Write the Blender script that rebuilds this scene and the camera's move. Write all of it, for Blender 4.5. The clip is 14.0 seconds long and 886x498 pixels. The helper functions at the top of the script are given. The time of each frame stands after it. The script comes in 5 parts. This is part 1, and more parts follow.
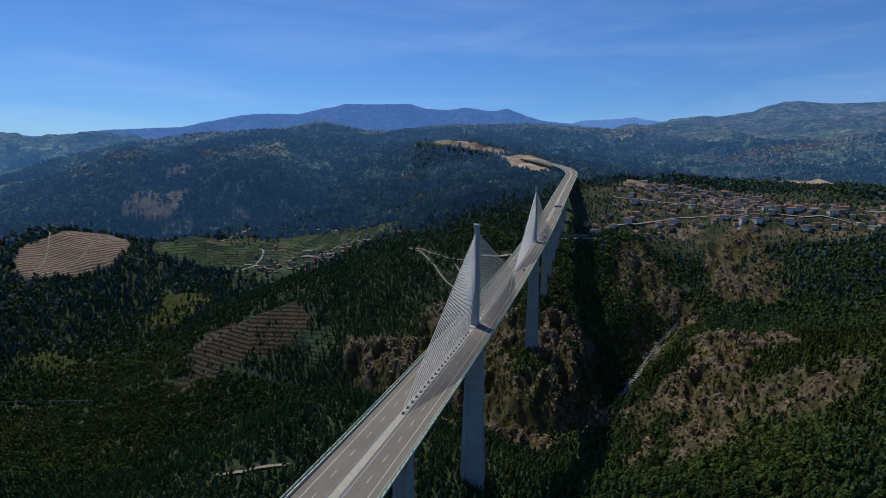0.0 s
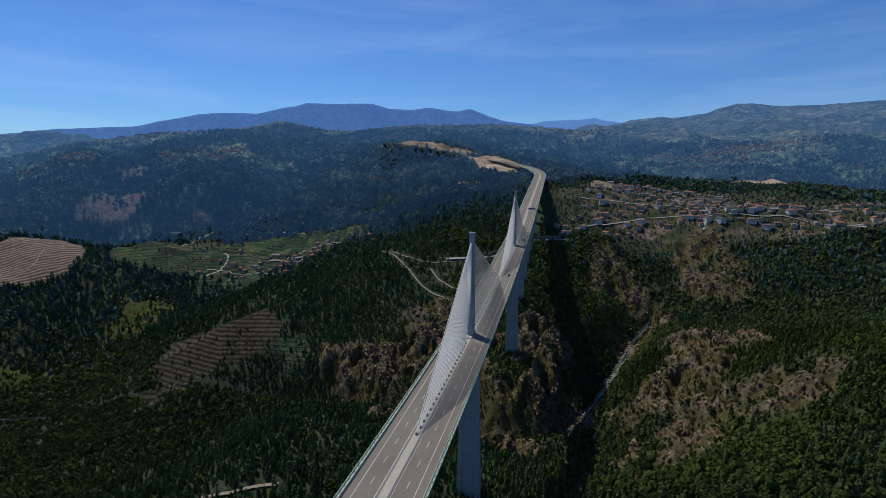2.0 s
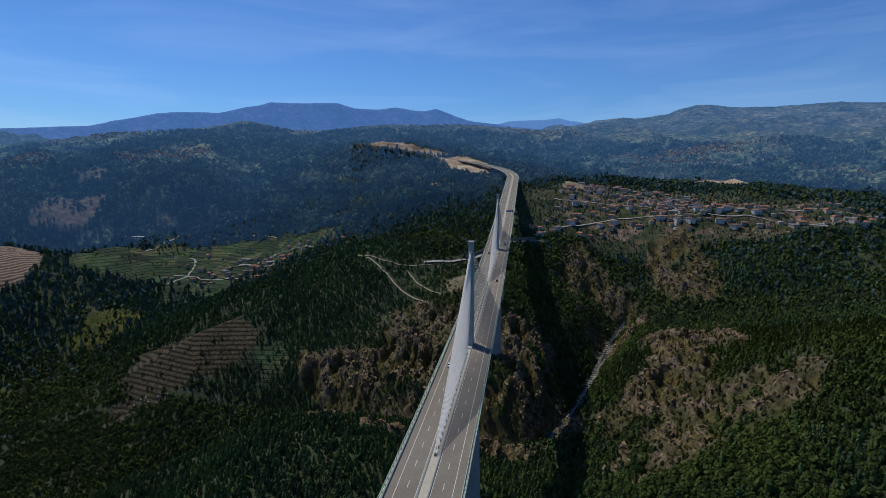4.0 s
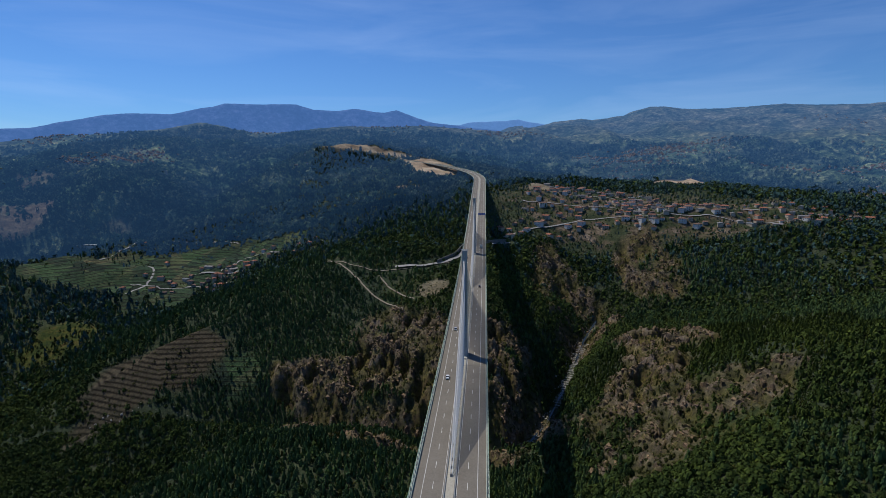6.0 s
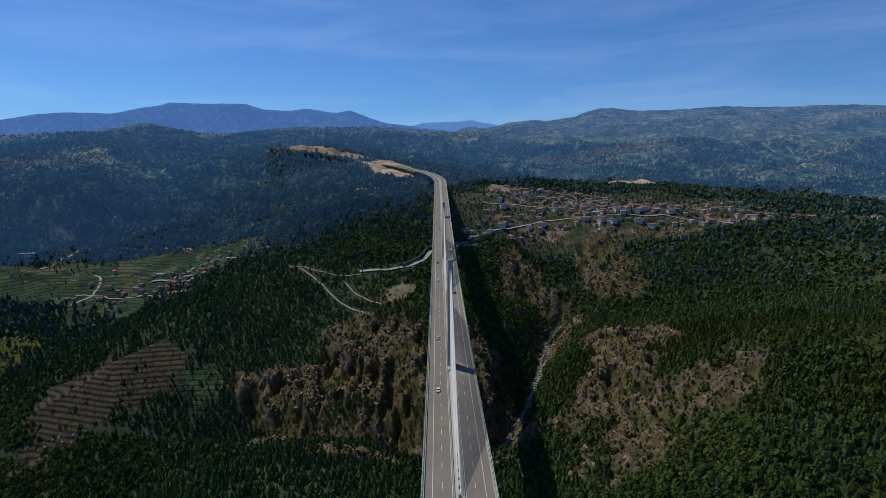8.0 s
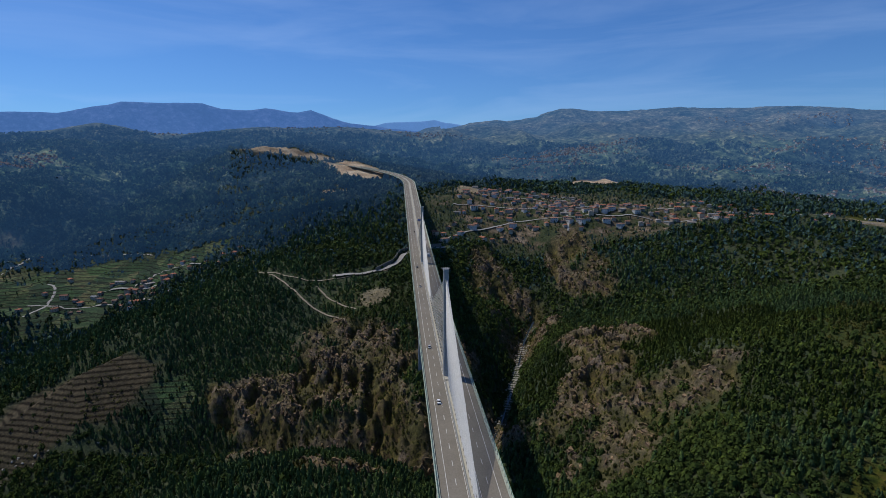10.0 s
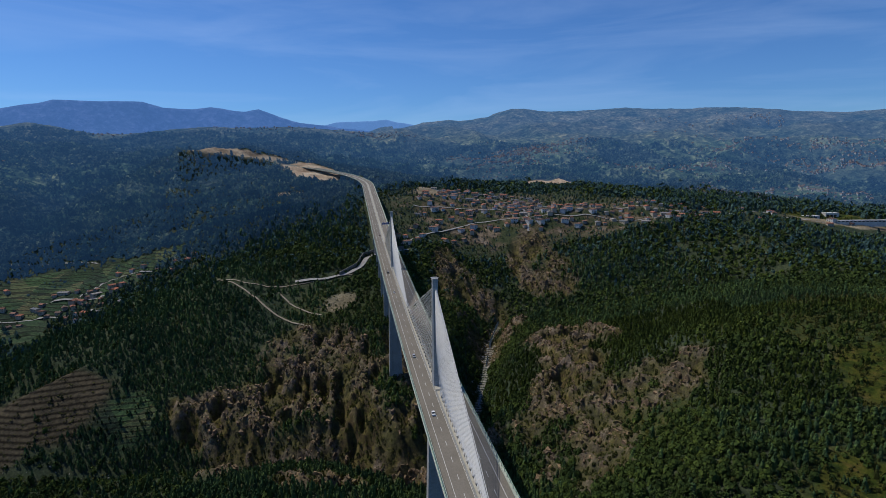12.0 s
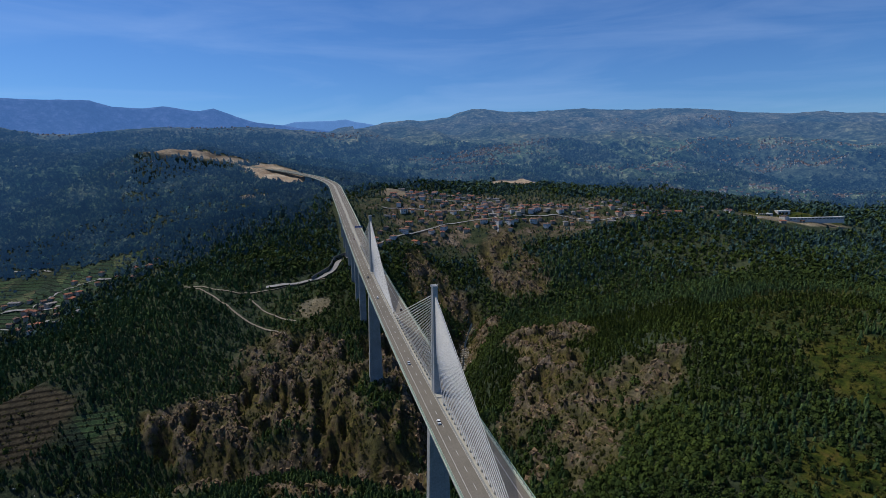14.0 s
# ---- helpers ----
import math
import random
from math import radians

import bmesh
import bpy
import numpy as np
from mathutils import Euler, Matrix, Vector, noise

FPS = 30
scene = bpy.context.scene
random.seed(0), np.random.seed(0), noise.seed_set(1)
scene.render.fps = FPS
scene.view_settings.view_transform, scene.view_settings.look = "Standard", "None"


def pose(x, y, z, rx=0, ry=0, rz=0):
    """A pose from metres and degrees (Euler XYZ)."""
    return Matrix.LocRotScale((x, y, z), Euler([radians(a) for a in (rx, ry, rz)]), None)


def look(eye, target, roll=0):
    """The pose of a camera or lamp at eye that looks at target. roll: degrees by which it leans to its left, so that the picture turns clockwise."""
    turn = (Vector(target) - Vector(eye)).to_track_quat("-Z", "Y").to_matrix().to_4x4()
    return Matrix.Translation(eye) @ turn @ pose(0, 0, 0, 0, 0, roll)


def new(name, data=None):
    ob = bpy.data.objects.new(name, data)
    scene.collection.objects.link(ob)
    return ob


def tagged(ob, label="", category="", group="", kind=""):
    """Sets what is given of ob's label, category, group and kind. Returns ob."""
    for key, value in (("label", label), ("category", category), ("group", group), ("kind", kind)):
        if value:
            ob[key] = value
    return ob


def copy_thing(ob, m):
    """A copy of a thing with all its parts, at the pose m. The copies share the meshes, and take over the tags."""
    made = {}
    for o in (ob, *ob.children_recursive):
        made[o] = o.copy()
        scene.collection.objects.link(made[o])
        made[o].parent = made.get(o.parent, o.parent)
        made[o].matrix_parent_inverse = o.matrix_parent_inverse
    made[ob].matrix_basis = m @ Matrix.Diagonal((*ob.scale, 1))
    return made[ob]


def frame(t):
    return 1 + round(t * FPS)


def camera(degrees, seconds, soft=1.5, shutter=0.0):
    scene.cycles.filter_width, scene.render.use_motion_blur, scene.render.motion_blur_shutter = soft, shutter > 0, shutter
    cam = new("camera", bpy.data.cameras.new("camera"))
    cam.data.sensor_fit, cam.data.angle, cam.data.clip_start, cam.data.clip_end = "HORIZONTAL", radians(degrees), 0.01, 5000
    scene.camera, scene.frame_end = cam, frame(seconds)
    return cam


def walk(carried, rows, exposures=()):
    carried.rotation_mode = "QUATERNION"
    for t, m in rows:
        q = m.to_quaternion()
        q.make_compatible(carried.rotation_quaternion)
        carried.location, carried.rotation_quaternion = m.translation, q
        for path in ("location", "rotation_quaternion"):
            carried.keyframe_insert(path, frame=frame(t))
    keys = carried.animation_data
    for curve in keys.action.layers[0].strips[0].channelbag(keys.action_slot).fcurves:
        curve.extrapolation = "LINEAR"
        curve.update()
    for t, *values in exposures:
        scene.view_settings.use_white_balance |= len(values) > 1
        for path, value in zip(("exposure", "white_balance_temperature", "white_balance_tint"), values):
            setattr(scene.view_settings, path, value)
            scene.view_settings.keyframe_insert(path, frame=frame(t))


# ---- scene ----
cam = camera(77.5, 14.0, soft=0.45)

PATH = [
    (0, (69.885, -315.73, 95.481), (69.34, -313.829, 95.178), 0.5),
    (0.5, (64.678, -315.066, 96.442), (64.167, -313.156, 96.14), 0.5),
    (1, (59.511, -314.421, 97.465), (59.033, -312.503, 97.164), 0.4),
    (1.5, (54.443, -313.755, 98.569), (53.999, -311.828, 98.267), 0.4),
    (2, (49.44, -313.114, 99.714), (49.028, -311.181, 99.411), 0.4),
    (2.5, (44.545, -312.435, 100.949), (44.162, -310.495, 100.647), 0.3),
    (3, (39.773, -311.782, 102.194), (39.417, -309.837, 101.891), 0.3),
    (5.5, (15.053, -306.875, 107.088), (14.872, -304.907, 106.786), 0.0),
    (6, (10.668, -305.689, 108.004), (10.521, -303.718, 107.703), -0.1),
    (6.5, (6.349, -304.424, 109.032), (6.242, -302.45, 108.73), -0.1),
    (7, (2.044, -303.18, 110.18), (1.978, -301.204, 109.879), -0.2),
    (7.5, (-2.434, -301.941, 111.476), (-2.457, -299.964, 111.174), -0.3),
    (8, (-6.955, -300.716, 112.767), (-6.936, -298.739, 112.465), -0.3),
    (10.5, (-29.639, -294.745, 118.86), (-29.445, -292.778, 118.554), -0.6),
    (11, (-34.393, -293.494, 120.178), (-34.155, -291.532, 119.871), -0.65),
    (11.5, (-39.245, -292.151, 121.532), (-38.959, -290.196, 121.223), -0.7),
    (12, (-44.245, -290.681, 122.888), (-43.916, -288.733, 122.578), -0.8),
    (12.5, (-49.246, -289.204, 124.193), (-48.876, -287.264, 123.882), -0.85),
    (13, (-54.296, -287.745, 125.444), (-53.89, -285.812, 125.131), -0.9),
    (13.5, (-59.377, -286.363, 126.48), (-58.935, -284.438, 126.167), -0.95),
    (14, (-64.699, -284.981, 127.268), (-64.228, -283.063, 126.954), -1.0),
]
walk(cam, [(t, look(eye, target, roll)) for t, eye, target, roll in PATH], [(0, 0.17, 6300, 10), (14, 0.17, 6300, 10)])

# world, sun, exposure
SUN_AZ, SUN_EL = radians(-48.0), radians(55.0)   # from +y towards +x, height
world = bpy.data.worlds.new("sky")
scene.world = world
world.use_nodes = True
wt = world.node_tree
wt.nodes.clear()
sky = wt.nodes.new("ShaderNodeTexSky")
sky.sky_type, sky.sun_disc = "NISHITA", False
sky.sun_elevation, sky.sun_rotation = SUN_EL, SUN_AZ
sky.air_density, sky.dust_density, sky.ozone_density, sky.altitude = 1.0, 0.25, 4.0, 800
wout, wbg = wt.nodes.new("ShaderNodeOutputWorld"), wt.nodes.new("ShaderNodeBackground")
wbg.inputs["Strength"].default_value = 0.068
# a deep summer blue with thin cirrus drawn across it
tint = wt.nodes.new("ShaderNodeMix")
tint.data_type, tint.blend_type = "RGBA", "MULTIPLY"
tint.inputs[0].default_value, tint.inputs[7].default_value = 1.0, (0.52, 0.82, 1.22, 1)
wt.links.new(sky.outputs[0], tint.inputs[6])
wtc, wmap, wnz, wrp, cirrus = (wt.nodes.new(k) for k in ("ShaderNodeTexCoord", "ShaderNodeMapping", "ShaderNodeTexNoise", "ShaderNodeValToRGB", "ShaderNodeMix"))
wmap.inputs["Rotation"].default_value, wmap.inputs["Scale"].default_value = (0.0, radians(-14), radians(20)), (1.3, 1.3, 9.0)
wnz.inputs["Scale"].default_value, wnz.inputs["Detail"].default_value, wnz.inputs["Roughness"].default_value, wnz.inputs["Distortion"].default_value = 1.6, 6.0, 0.55, 0.6
wrp.color_ramp.elements[0].position, wrp.color_ramp.elements[1].position = 0.46, 0.80
wrp.color_ramp.elements[1].color = (0.16, 0.16, 0.16, 1)
cirrus.data_type = "RGBA"
cirrus.inputs[7].default_value = (9.0, 11.0, 14.5, 1)
wt.links.new(wtc.outputs["Generated"], wmap.inputs["Vector"])
wt.links.new(wmap.outputs[0], wnz.inputs["Vector"])
wt.links.new(wnz.outputs["Fac"], wrp.inputs["Fac"])
wt.links.new(wrp.outputs["Color"], cirrus.inputs[0])
wt.links.new(tint.outputs[2], cirrus.inputs[6])
wt.links.new(cirrus.outputs[2], wbg.inputs["Color"])
wt.links.new(wbg.outputs[0], wout.inputs["Surface"])
sun_data = bpy.data.lights.new("sun", "SUN")
sun_data.energy, sun_data.angle, sun_data.color = 3.0, radians(0.53), (1.0, 0.93, 0.82)
sun = new("sun", sun_data)
to_sun = Vector((math.sin(SUN_AZ) * math.cos(SUN_EL), math.cos(SUN_AZ) * math.cos(SUN_EL), math.sin(SUN_EL)))
sun.matrix_world = Matrix.Translation((0, 0, 400)) @ to_sun.to_track_quat("Z", "Y").to_matrix().to_4x4()

# ---------------------------------------------------------------- materials


def mat(name, rough=0.8, metal=0.0):
    m = bpy.data.materials.new(name)
    m.use_nodes = True
    b = m.node_tree.nodes["Principled BSDF"]
    b.inputs["Roughness"].default_value, b.inputs["Metallic"].default_value = rough, metal
    b.inputs["Specular IOR Level"].default_value = 0.25
    return m, m.node_tree, b


def node(nt, kind):
    return nt.nodes.new(kind)


def noise_ramp(nt, scale, stops, detail=4.0, coords="Object", stretch=None, rough=0.6):
    """A noise in metres (1 / scale) through a colour ramp."""
    tc = node(nt, "ShaderNodeTexCoord")
    src = tc.outputs[coords]
    if stretch:
        mp = node(nt, "ShaderNodeMapping")
        mp.inputs["Scale"].default_value = stretch
        nt.links.new(src, mp.inputs["Vector"])
        src = mp.outputs[0]
    nz = node(nt, "ShaderNodeTexNoise")
    nz.inputs["Scale"].default_value, nz.inputs["Detail"].default_value = scale, detail
    nz.inputs["Roughness"].default_value = rough
    nt.links.new(src, nz.inputs["Vector"])
    rp = node(nt, "ShaderNodeValToRGB")
    els = rp.color_ramp.elements
    while len(els) < len(stops):
        els.new(0.5)
    for e, (pos, col) in zip(els, stops):
        e.position, e.color = pos, (*col, 1)
    nt.links.new(nz.outputs["Fac"], rp.inputs["Fac"])
    return rp.outputs["Color"], nz.outputs["Fac"]


def mixed(nt, a, b, fac, mode="MIX"):
    m = node(nt, "ShaderNodeMix")
    m.data_type, m.blend_type = "RGBA", mode
    for socket, value in ((m.inputs[6], a), (m.inputs[7], b), (m.inputs[0], fac)):
        if hasattr(value, "links"):
            nt.links.new(value, socket)
        elif isinstance(value, (int, float)):
            socket.default_value = value
        else:
            socket.default_value = (*value, 1)
    return m.outputs[2]


def bump(nt, b, height, strength=0.4, distance=0.1):
    bp = node(nt, "ShaderNodeBump")
    bp.inputs["Strength"].default_value, bp.inputs["Distance"].default_value = strength, distance
    nt.links.new(height, bp.inputs["Height"])
    nt.links.new(bp.outputs[0], b.inputs["Normal"])


def simple(name, low, high, scale, rough=0.8, metal=0.0, fine=8.0, relief=0.05, wear=None):
    """A surface with broad stains and fine grain between two colours."""
    m, nt, b = mat(name, rough, metal)
    broad, _ = noise_ramp(nt, scale, [(0.35, low), (0.65, high)])
    grain, g = noise_ramp(nt, scale * fine, [(0.3, [c * 0.8 for c in low]), (0.7, [min(c * 1.12, 1) for c in high])])
    colour = mixed(nt, broad, grain, 0.45)
    if wear:
        streak, _ = noise_ramp(nt, scale * 2, [(0.55, (1, 1, 1)), (0.75, wear)], stretch=(1, 1, 0.15))
        colour = mixed(nt, colour, streak, 1.0, "MULTIPLY")
    nt.links.new(colour, b.inputs["Base Color"])
    bump(nt, b, g, 0.3, relief)
    return m


M_CONCRETE = simple("concrete", (0.24, 0.24, 0.225), (0.34, 0.34, 0.32), 0.12, 0.95, wear=(0.72, 0.71, 0.69))
M_PYLON = simple("pylon_concrete", (0.30, 0.30, 0.29), (0.39, 0.39, 0.375), 0.15, 0.95, wear=(0.8, 0.8, 0.78))
M_ASPHALT = simple("asphalt", (0.145, 0.128, 0.100), (0.200, 0.178, 0.142), 0.05, 0.9, fine=30, relief=0.01)
M_PAINT = simple("road_paint", (0.48, 0.46, 0.42), (0.62, 0.60, 0.55), 0.6, 0.6)
M_MEDIAN = simple("median_concrete", (0.34, 0.315, 0.25), (0.44, 0.41, 0.33), 0.2, 1.0)
M_CABLE = simple("cable_sheath", (0.56, 0.545, 0.50), (0.68, 0.66, 0.61), 0.3, 0.95)
M_GREEN_RAIL = simple("green_rail", (0.20, 0.30, 0.22), (0.30, 0.41, 0.31), 0.4, 0.9)
M_POST = simple("galvanised_steel", (0.22, 0.22, 0.205), (0.32, 0.32, 0.30), 0.5, 0.8, 0.0)
M_PALE_RAIL = simple("pale_parapet", (0.36, 0.39, 0.31), (0.48, 0.51, 0.42), 0.3, 0.95)
M_DARK = simple("dark_steel", (0.02, 0.02, 0.022), (0.04, 0.04, 0.042), 1.0, 0.5)
M_BLUE = simple("sign_blue", (0.012, 0.06, 0.30), (0.02, 0.08, 0.36), 0.5, 0.4)
M_TRUNK = simple("bark", (0.06, 0.045, 0.035), (0.12, 0.09, 0.07), 2.0, 0.95)
M_TRACK = simple("dirt_track", (0.17, 0.14, 0.10), (0.29, 0.25, 0.19), 0.08, 0.95)
M_ROADGREY = simple("lane_grey", (0.22, 0.21, 0.20), (0.32, 0.31, 0.29), 0.08, 0.9)
M_STONEWALL = simple("stone_wall", (0.10, 0.095, 0.09), (0.20, 0.19, 0.17), 0.4, 0.95)


def foliage(name, dark, light, scale=0.35):
    """Leaves: two greens over the crown, varied from tree to tree."""
    m, nt, b = mat(name, 0.75)
    b.inputs["Specular IOR Level"].default_value = 0.04
    col, g = noise_ramp(nt, scale, [(0.3, dark), (0.7, light)], detail=6)
    geo = node(nt, "ShaderNodeNewGeometry")
    rp = node(nt, "ShaderNodeValToRGB")
    rp.color_ramp.elements[0].color, rp.color_ramp.elements[1].color = (0.80, 0.83, 0.86, 1), (1.16, 1.13, 1.0, 1)
    nt.links.new(geo.outputs["Random Per Island"], rp.inputs["Fac"])
    patch, _ = noise_ramp(nt, 0.012, [(0.35, (0.72, 0.78, 0.8)), (0.65, (1.2, 1.15, 0.95))], detail=3)
    col = mixed(nt, col, rp.outputs["Color"], 1.0, "MULTIPLY")
    col = mixed(nt, col, patch, 1.0, "MULTIPLY")
    single, _ = noise_ramp(nt, 0.13, [(0.32, (0.58, 0.62, 0.66)), (0.5, (0.95, 0.95, 0.95)), (0.68, (1.45, 1.36, 1.1))], detail=2)
    col = mixed(nt, col, single, 1.0, "MULTIPLY")
    nt.links.new(col, b.inputs["Base Color"])
    bump(nt, b, g, 0.8, 0.6)
    return m


M_PINE = foliage("pine_needles", (0.036, 0.068, 0.034), (0.100, 0.150, 0.058))
M_YOUNG = foliage("young_pine_needles", (0.021, 0.037, 0.010), (0.070, 0.092, 0.020))
# bluer leaves for the middle distance, haze painted into the base colour
M_HAZED_LEAF = foliage("hazed_leaves", (0.038, 0.076, 0.080), (0.070, 0.122, 0.126))
M_BROAD = foliage("broad_leaves", (0.019, 0.036, 0.012), (0.066, 0.092, 0.024))
M_SCRUB = foliage("scrub_leaves", (0.024, 0.034, 0.010), (0.088, 0.086, 0.026), 0.6)

# ---------------------------------------------------------------- the lie of the land
rng = np.random.default_rng(7)
CENTRE = (0.0, -300.0)

# hills and hollows: x, y, breadth, height over the plain
HILLS_NEAR_A = [
    (0, -300, 90, -14), (0, -150, 90, -12), (130, -220, 90, 4), (100, -150, 90, -7),
    (-180, -270, 90, -10), (-140, -180, 90, -7), (0, -500, 90, -15), (200, -320, 90, 9),
    (40, -70, 90, -19), (220, -220, 90, 16), (-80, -80, 90, -2), (-150, -100, 90, -10),
    (-250, -320, 90, -23), (190, -80, 90, 1), (-250, -150, 90, -14), (250, -150, 90, 20),
    (-290, -250, 90, -12), (0, 0, 90, 6), (150, 0, 90, 37), (-300, -100, 90, -21),
    (-340, -180, 100, -11), (-60, 60, 100, 23), (60, 60, 100, -15), (320, -120, 100, -3),
]
HILLS_NEAR_B = [
    (260, -10, 100, 2), (-170, 60, 100, 23), (150, 80, 110, -29), (400, -100, 120, 22),
    (-430, -140, 120, -17), (0, 160, 120, -49), (-260, 80, 120, -37), (310, 70, 130, 28),
    (-380, 20, 130, -8), (500, -400, 130, 53), (-500, -400, 130, -53), (240, 160, 140, 29),
    (-500, -50, 150, -28), (530, -110, 150, 36), (-90, 260, 150, 3), (-370, 140, 150, -34),
    (210, 260, 160, -12), (500, 50, 160, 35), (380, 210, 170, 29), (-190, 320, 170, -84),
    (-540, 160, 190, -48), (-670, -60, 190, -34),
]
HILLS_RIGHT = [
    (50, 410, 190, 15), (550, 250, 200, 31), (300, 530, 230, -49), (830, 0, 230, 11),
    (120, 600, 240, -34), (900, 200, 270, 24), (660, 560, 280, -3), (430, 720, 290, 35),
    (0, 810, 290, 45), (220, 880, 310, -1), (930, 650, 350, 16), (690, 900, 360, 38),
    (1200, 390, 360, 4), (60, 1140, 380, 29), (560, 1150, 410, 10), (1620, 290, 450, 7),
    (1200, 1100, 480, 11), (1800, 700, 540, 25), (1900, 1200, 640, 7), (2530, 620, 710, 4),
    (2910, 1380, 880, -22),
]
HILLS_LEFT = [
    (-360, 360, 200, 41), (-160, 510, 220, 23), (-800, 0, 220, -46), (-680, 270, 230, -71),
    (-610, 450, 250, -51), (-900, 300, 280, -22), (-1100, 100, 310, -31), (-390, 880, 330, -18),
    (-640, 780, 330, -69), (-1360, -60, 360, -13), (-1080, 600, 370, 58), (-1300, 400, 390, -52),
    (-490, 1220, 420, 65), (-940, 1020, 420, -54), (-1500, 900, 500, 14), (-1680, 1320, 610, -67),
    (-2200, 700, 630, -8), (-2650, 170, 710, 2),
]
HILLS_FAR = [
    (780, 1470, 510, -9), (200, 1700, 530, 35), (-440, 1690, 530, 26), (-1010, 1490, 540, 25),
    (1320, 1570, 600, -26), (800, 1980, 640, 28), (-1210, 2100, 710, 66), (-470, 2350, 710, 92),
    (-1800, 2000, 770, 42), (2210, 1770, 790, 6), (-2500, 1500, 810, -38), (1560, 2360, 810, 82),
    (580, 3010, 880, 80), (-1150, 2860, 880, 62), (170, 3600, 880, 115), (2700, 2920, 880, 18),
]
HILLS_MORE = [(690, 1590, 190, 20), (-350, 125, 110, -34), (-250, 95, 70, -16), (-455, 240, 60, -12)]
HILLS = np.array(HILLS_NEAR_A + HILLS_NEAR_B + HILLS_RIGHT + HILLS_LEFT + HILLS_FAR + HILLS_MORE, float)

# the river's bed, downstream
RIVER = [(190, 560, -138), (160, 500, -152), (139, 438, -162), (110, 352, -170), (80, 270, -175), (40, 200, -179), (-20, 188, -183), (-71, 218, -187),
         (-150, 240, -194), (-250, 266, -203), (-400, 270, -216), (-600, 230, -226), (-900, 150, -238)]

# spurs: a crest line and how steeply its flanks fall
SPURS = [([(-150, 520, -64), (-290, 480, -72), (-330, 395, -94), (-400, 340, -120), (-470, 300, -168)], 0.5),
         ([(-230, 1440, 108), (-371, 1290, 74), (-488, 1220, 68), (-620, 1120, 20), (-700, 1020, -45)], 0.38),
         ([(-150, 1590, 118), (-250, 1570, 150), (-350, 1545, 176), (-430, 1490, 176), (-500, 1415, 166), (-580, 1350, 122), (-670, 1260, 55)], 0.42),
         ([(-30, 20, -102), (-165, 70, -99), (-250, 60, -138)], 0.5)]

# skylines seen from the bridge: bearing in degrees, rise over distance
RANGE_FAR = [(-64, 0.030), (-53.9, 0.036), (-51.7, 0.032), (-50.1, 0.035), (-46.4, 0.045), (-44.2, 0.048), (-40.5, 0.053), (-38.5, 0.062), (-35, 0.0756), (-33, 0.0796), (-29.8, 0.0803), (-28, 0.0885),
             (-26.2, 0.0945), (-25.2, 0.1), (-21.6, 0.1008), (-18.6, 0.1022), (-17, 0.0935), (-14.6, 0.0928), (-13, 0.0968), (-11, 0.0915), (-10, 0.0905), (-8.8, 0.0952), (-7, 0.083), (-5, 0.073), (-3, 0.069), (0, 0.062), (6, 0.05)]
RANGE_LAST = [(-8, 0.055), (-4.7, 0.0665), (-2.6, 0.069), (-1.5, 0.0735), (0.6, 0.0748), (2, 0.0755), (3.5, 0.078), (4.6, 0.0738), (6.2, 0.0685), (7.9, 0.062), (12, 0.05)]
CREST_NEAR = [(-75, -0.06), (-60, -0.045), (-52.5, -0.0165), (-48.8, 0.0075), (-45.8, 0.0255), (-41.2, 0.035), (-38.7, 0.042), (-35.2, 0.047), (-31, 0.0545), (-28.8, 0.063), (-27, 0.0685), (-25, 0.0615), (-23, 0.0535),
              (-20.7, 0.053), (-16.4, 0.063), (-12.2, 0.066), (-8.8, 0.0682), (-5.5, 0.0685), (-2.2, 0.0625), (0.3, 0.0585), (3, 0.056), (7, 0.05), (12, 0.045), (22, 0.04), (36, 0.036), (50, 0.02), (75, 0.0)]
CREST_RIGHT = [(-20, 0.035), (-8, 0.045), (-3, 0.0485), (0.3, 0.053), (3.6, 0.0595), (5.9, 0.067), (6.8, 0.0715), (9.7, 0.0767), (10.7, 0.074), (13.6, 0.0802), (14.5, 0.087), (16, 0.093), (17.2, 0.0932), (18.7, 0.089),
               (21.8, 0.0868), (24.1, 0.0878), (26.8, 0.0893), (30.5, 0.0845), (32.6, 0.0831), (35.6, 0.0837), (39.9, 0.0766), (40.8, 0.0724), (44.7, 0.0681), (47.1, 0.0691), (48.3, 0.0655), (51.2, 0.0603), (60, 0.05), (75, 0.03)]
# the height of the land behind the valley, by bearing, at 1750, 2000 and 2400 m
BEYOND = [(-75, -90, -90, -60), (-58, -80, -60, -30), (-52, -50, 0, 35), (-46, 30, 108, 125), (-41, 0, 75, 150), (-36, 80, 118, 170), (-31, 70, 100, 190), (-27, 0, 60, 190), (-22, 20, 110, 205), (-16, 60, 120, 200),
          (-10, 110, 140, 190), (-5, 125, 135, 150), (0, 100, 105, 120), (5, 75, 78, 95), (10, 60, 62, 95), (17, 48, 50, 110), (22, 38, 42, 118), (30, 15, 40, 92), (38, -4, 12, 75), (44, -18, -14, 20), (52, -25, -20, 10), (75, -40, -40, -20)]


# side valleys: the line of the bed, and how steeply the sides rise
VALLEYS = [([(-1000, 820, -135), (-860, 1000, -100), (-770, 1250, -50), (-670, 1520, 10), (-590, 1760, 60)], 0.34),
           ([(190, 560, -138), (300, 505, -116), (410, 480, -96), (540, 450, -74), (660, 400, -52)], 0.55)]


# the motorway beyond the viaduct, in its cutting
MOTORWAY = [(-185, 1380, 117), (-237, 1425, 124), (-290, 1455, 139), (-366, 1455, 152), (-454, 1431, 167), (-500, 1415, 167)]


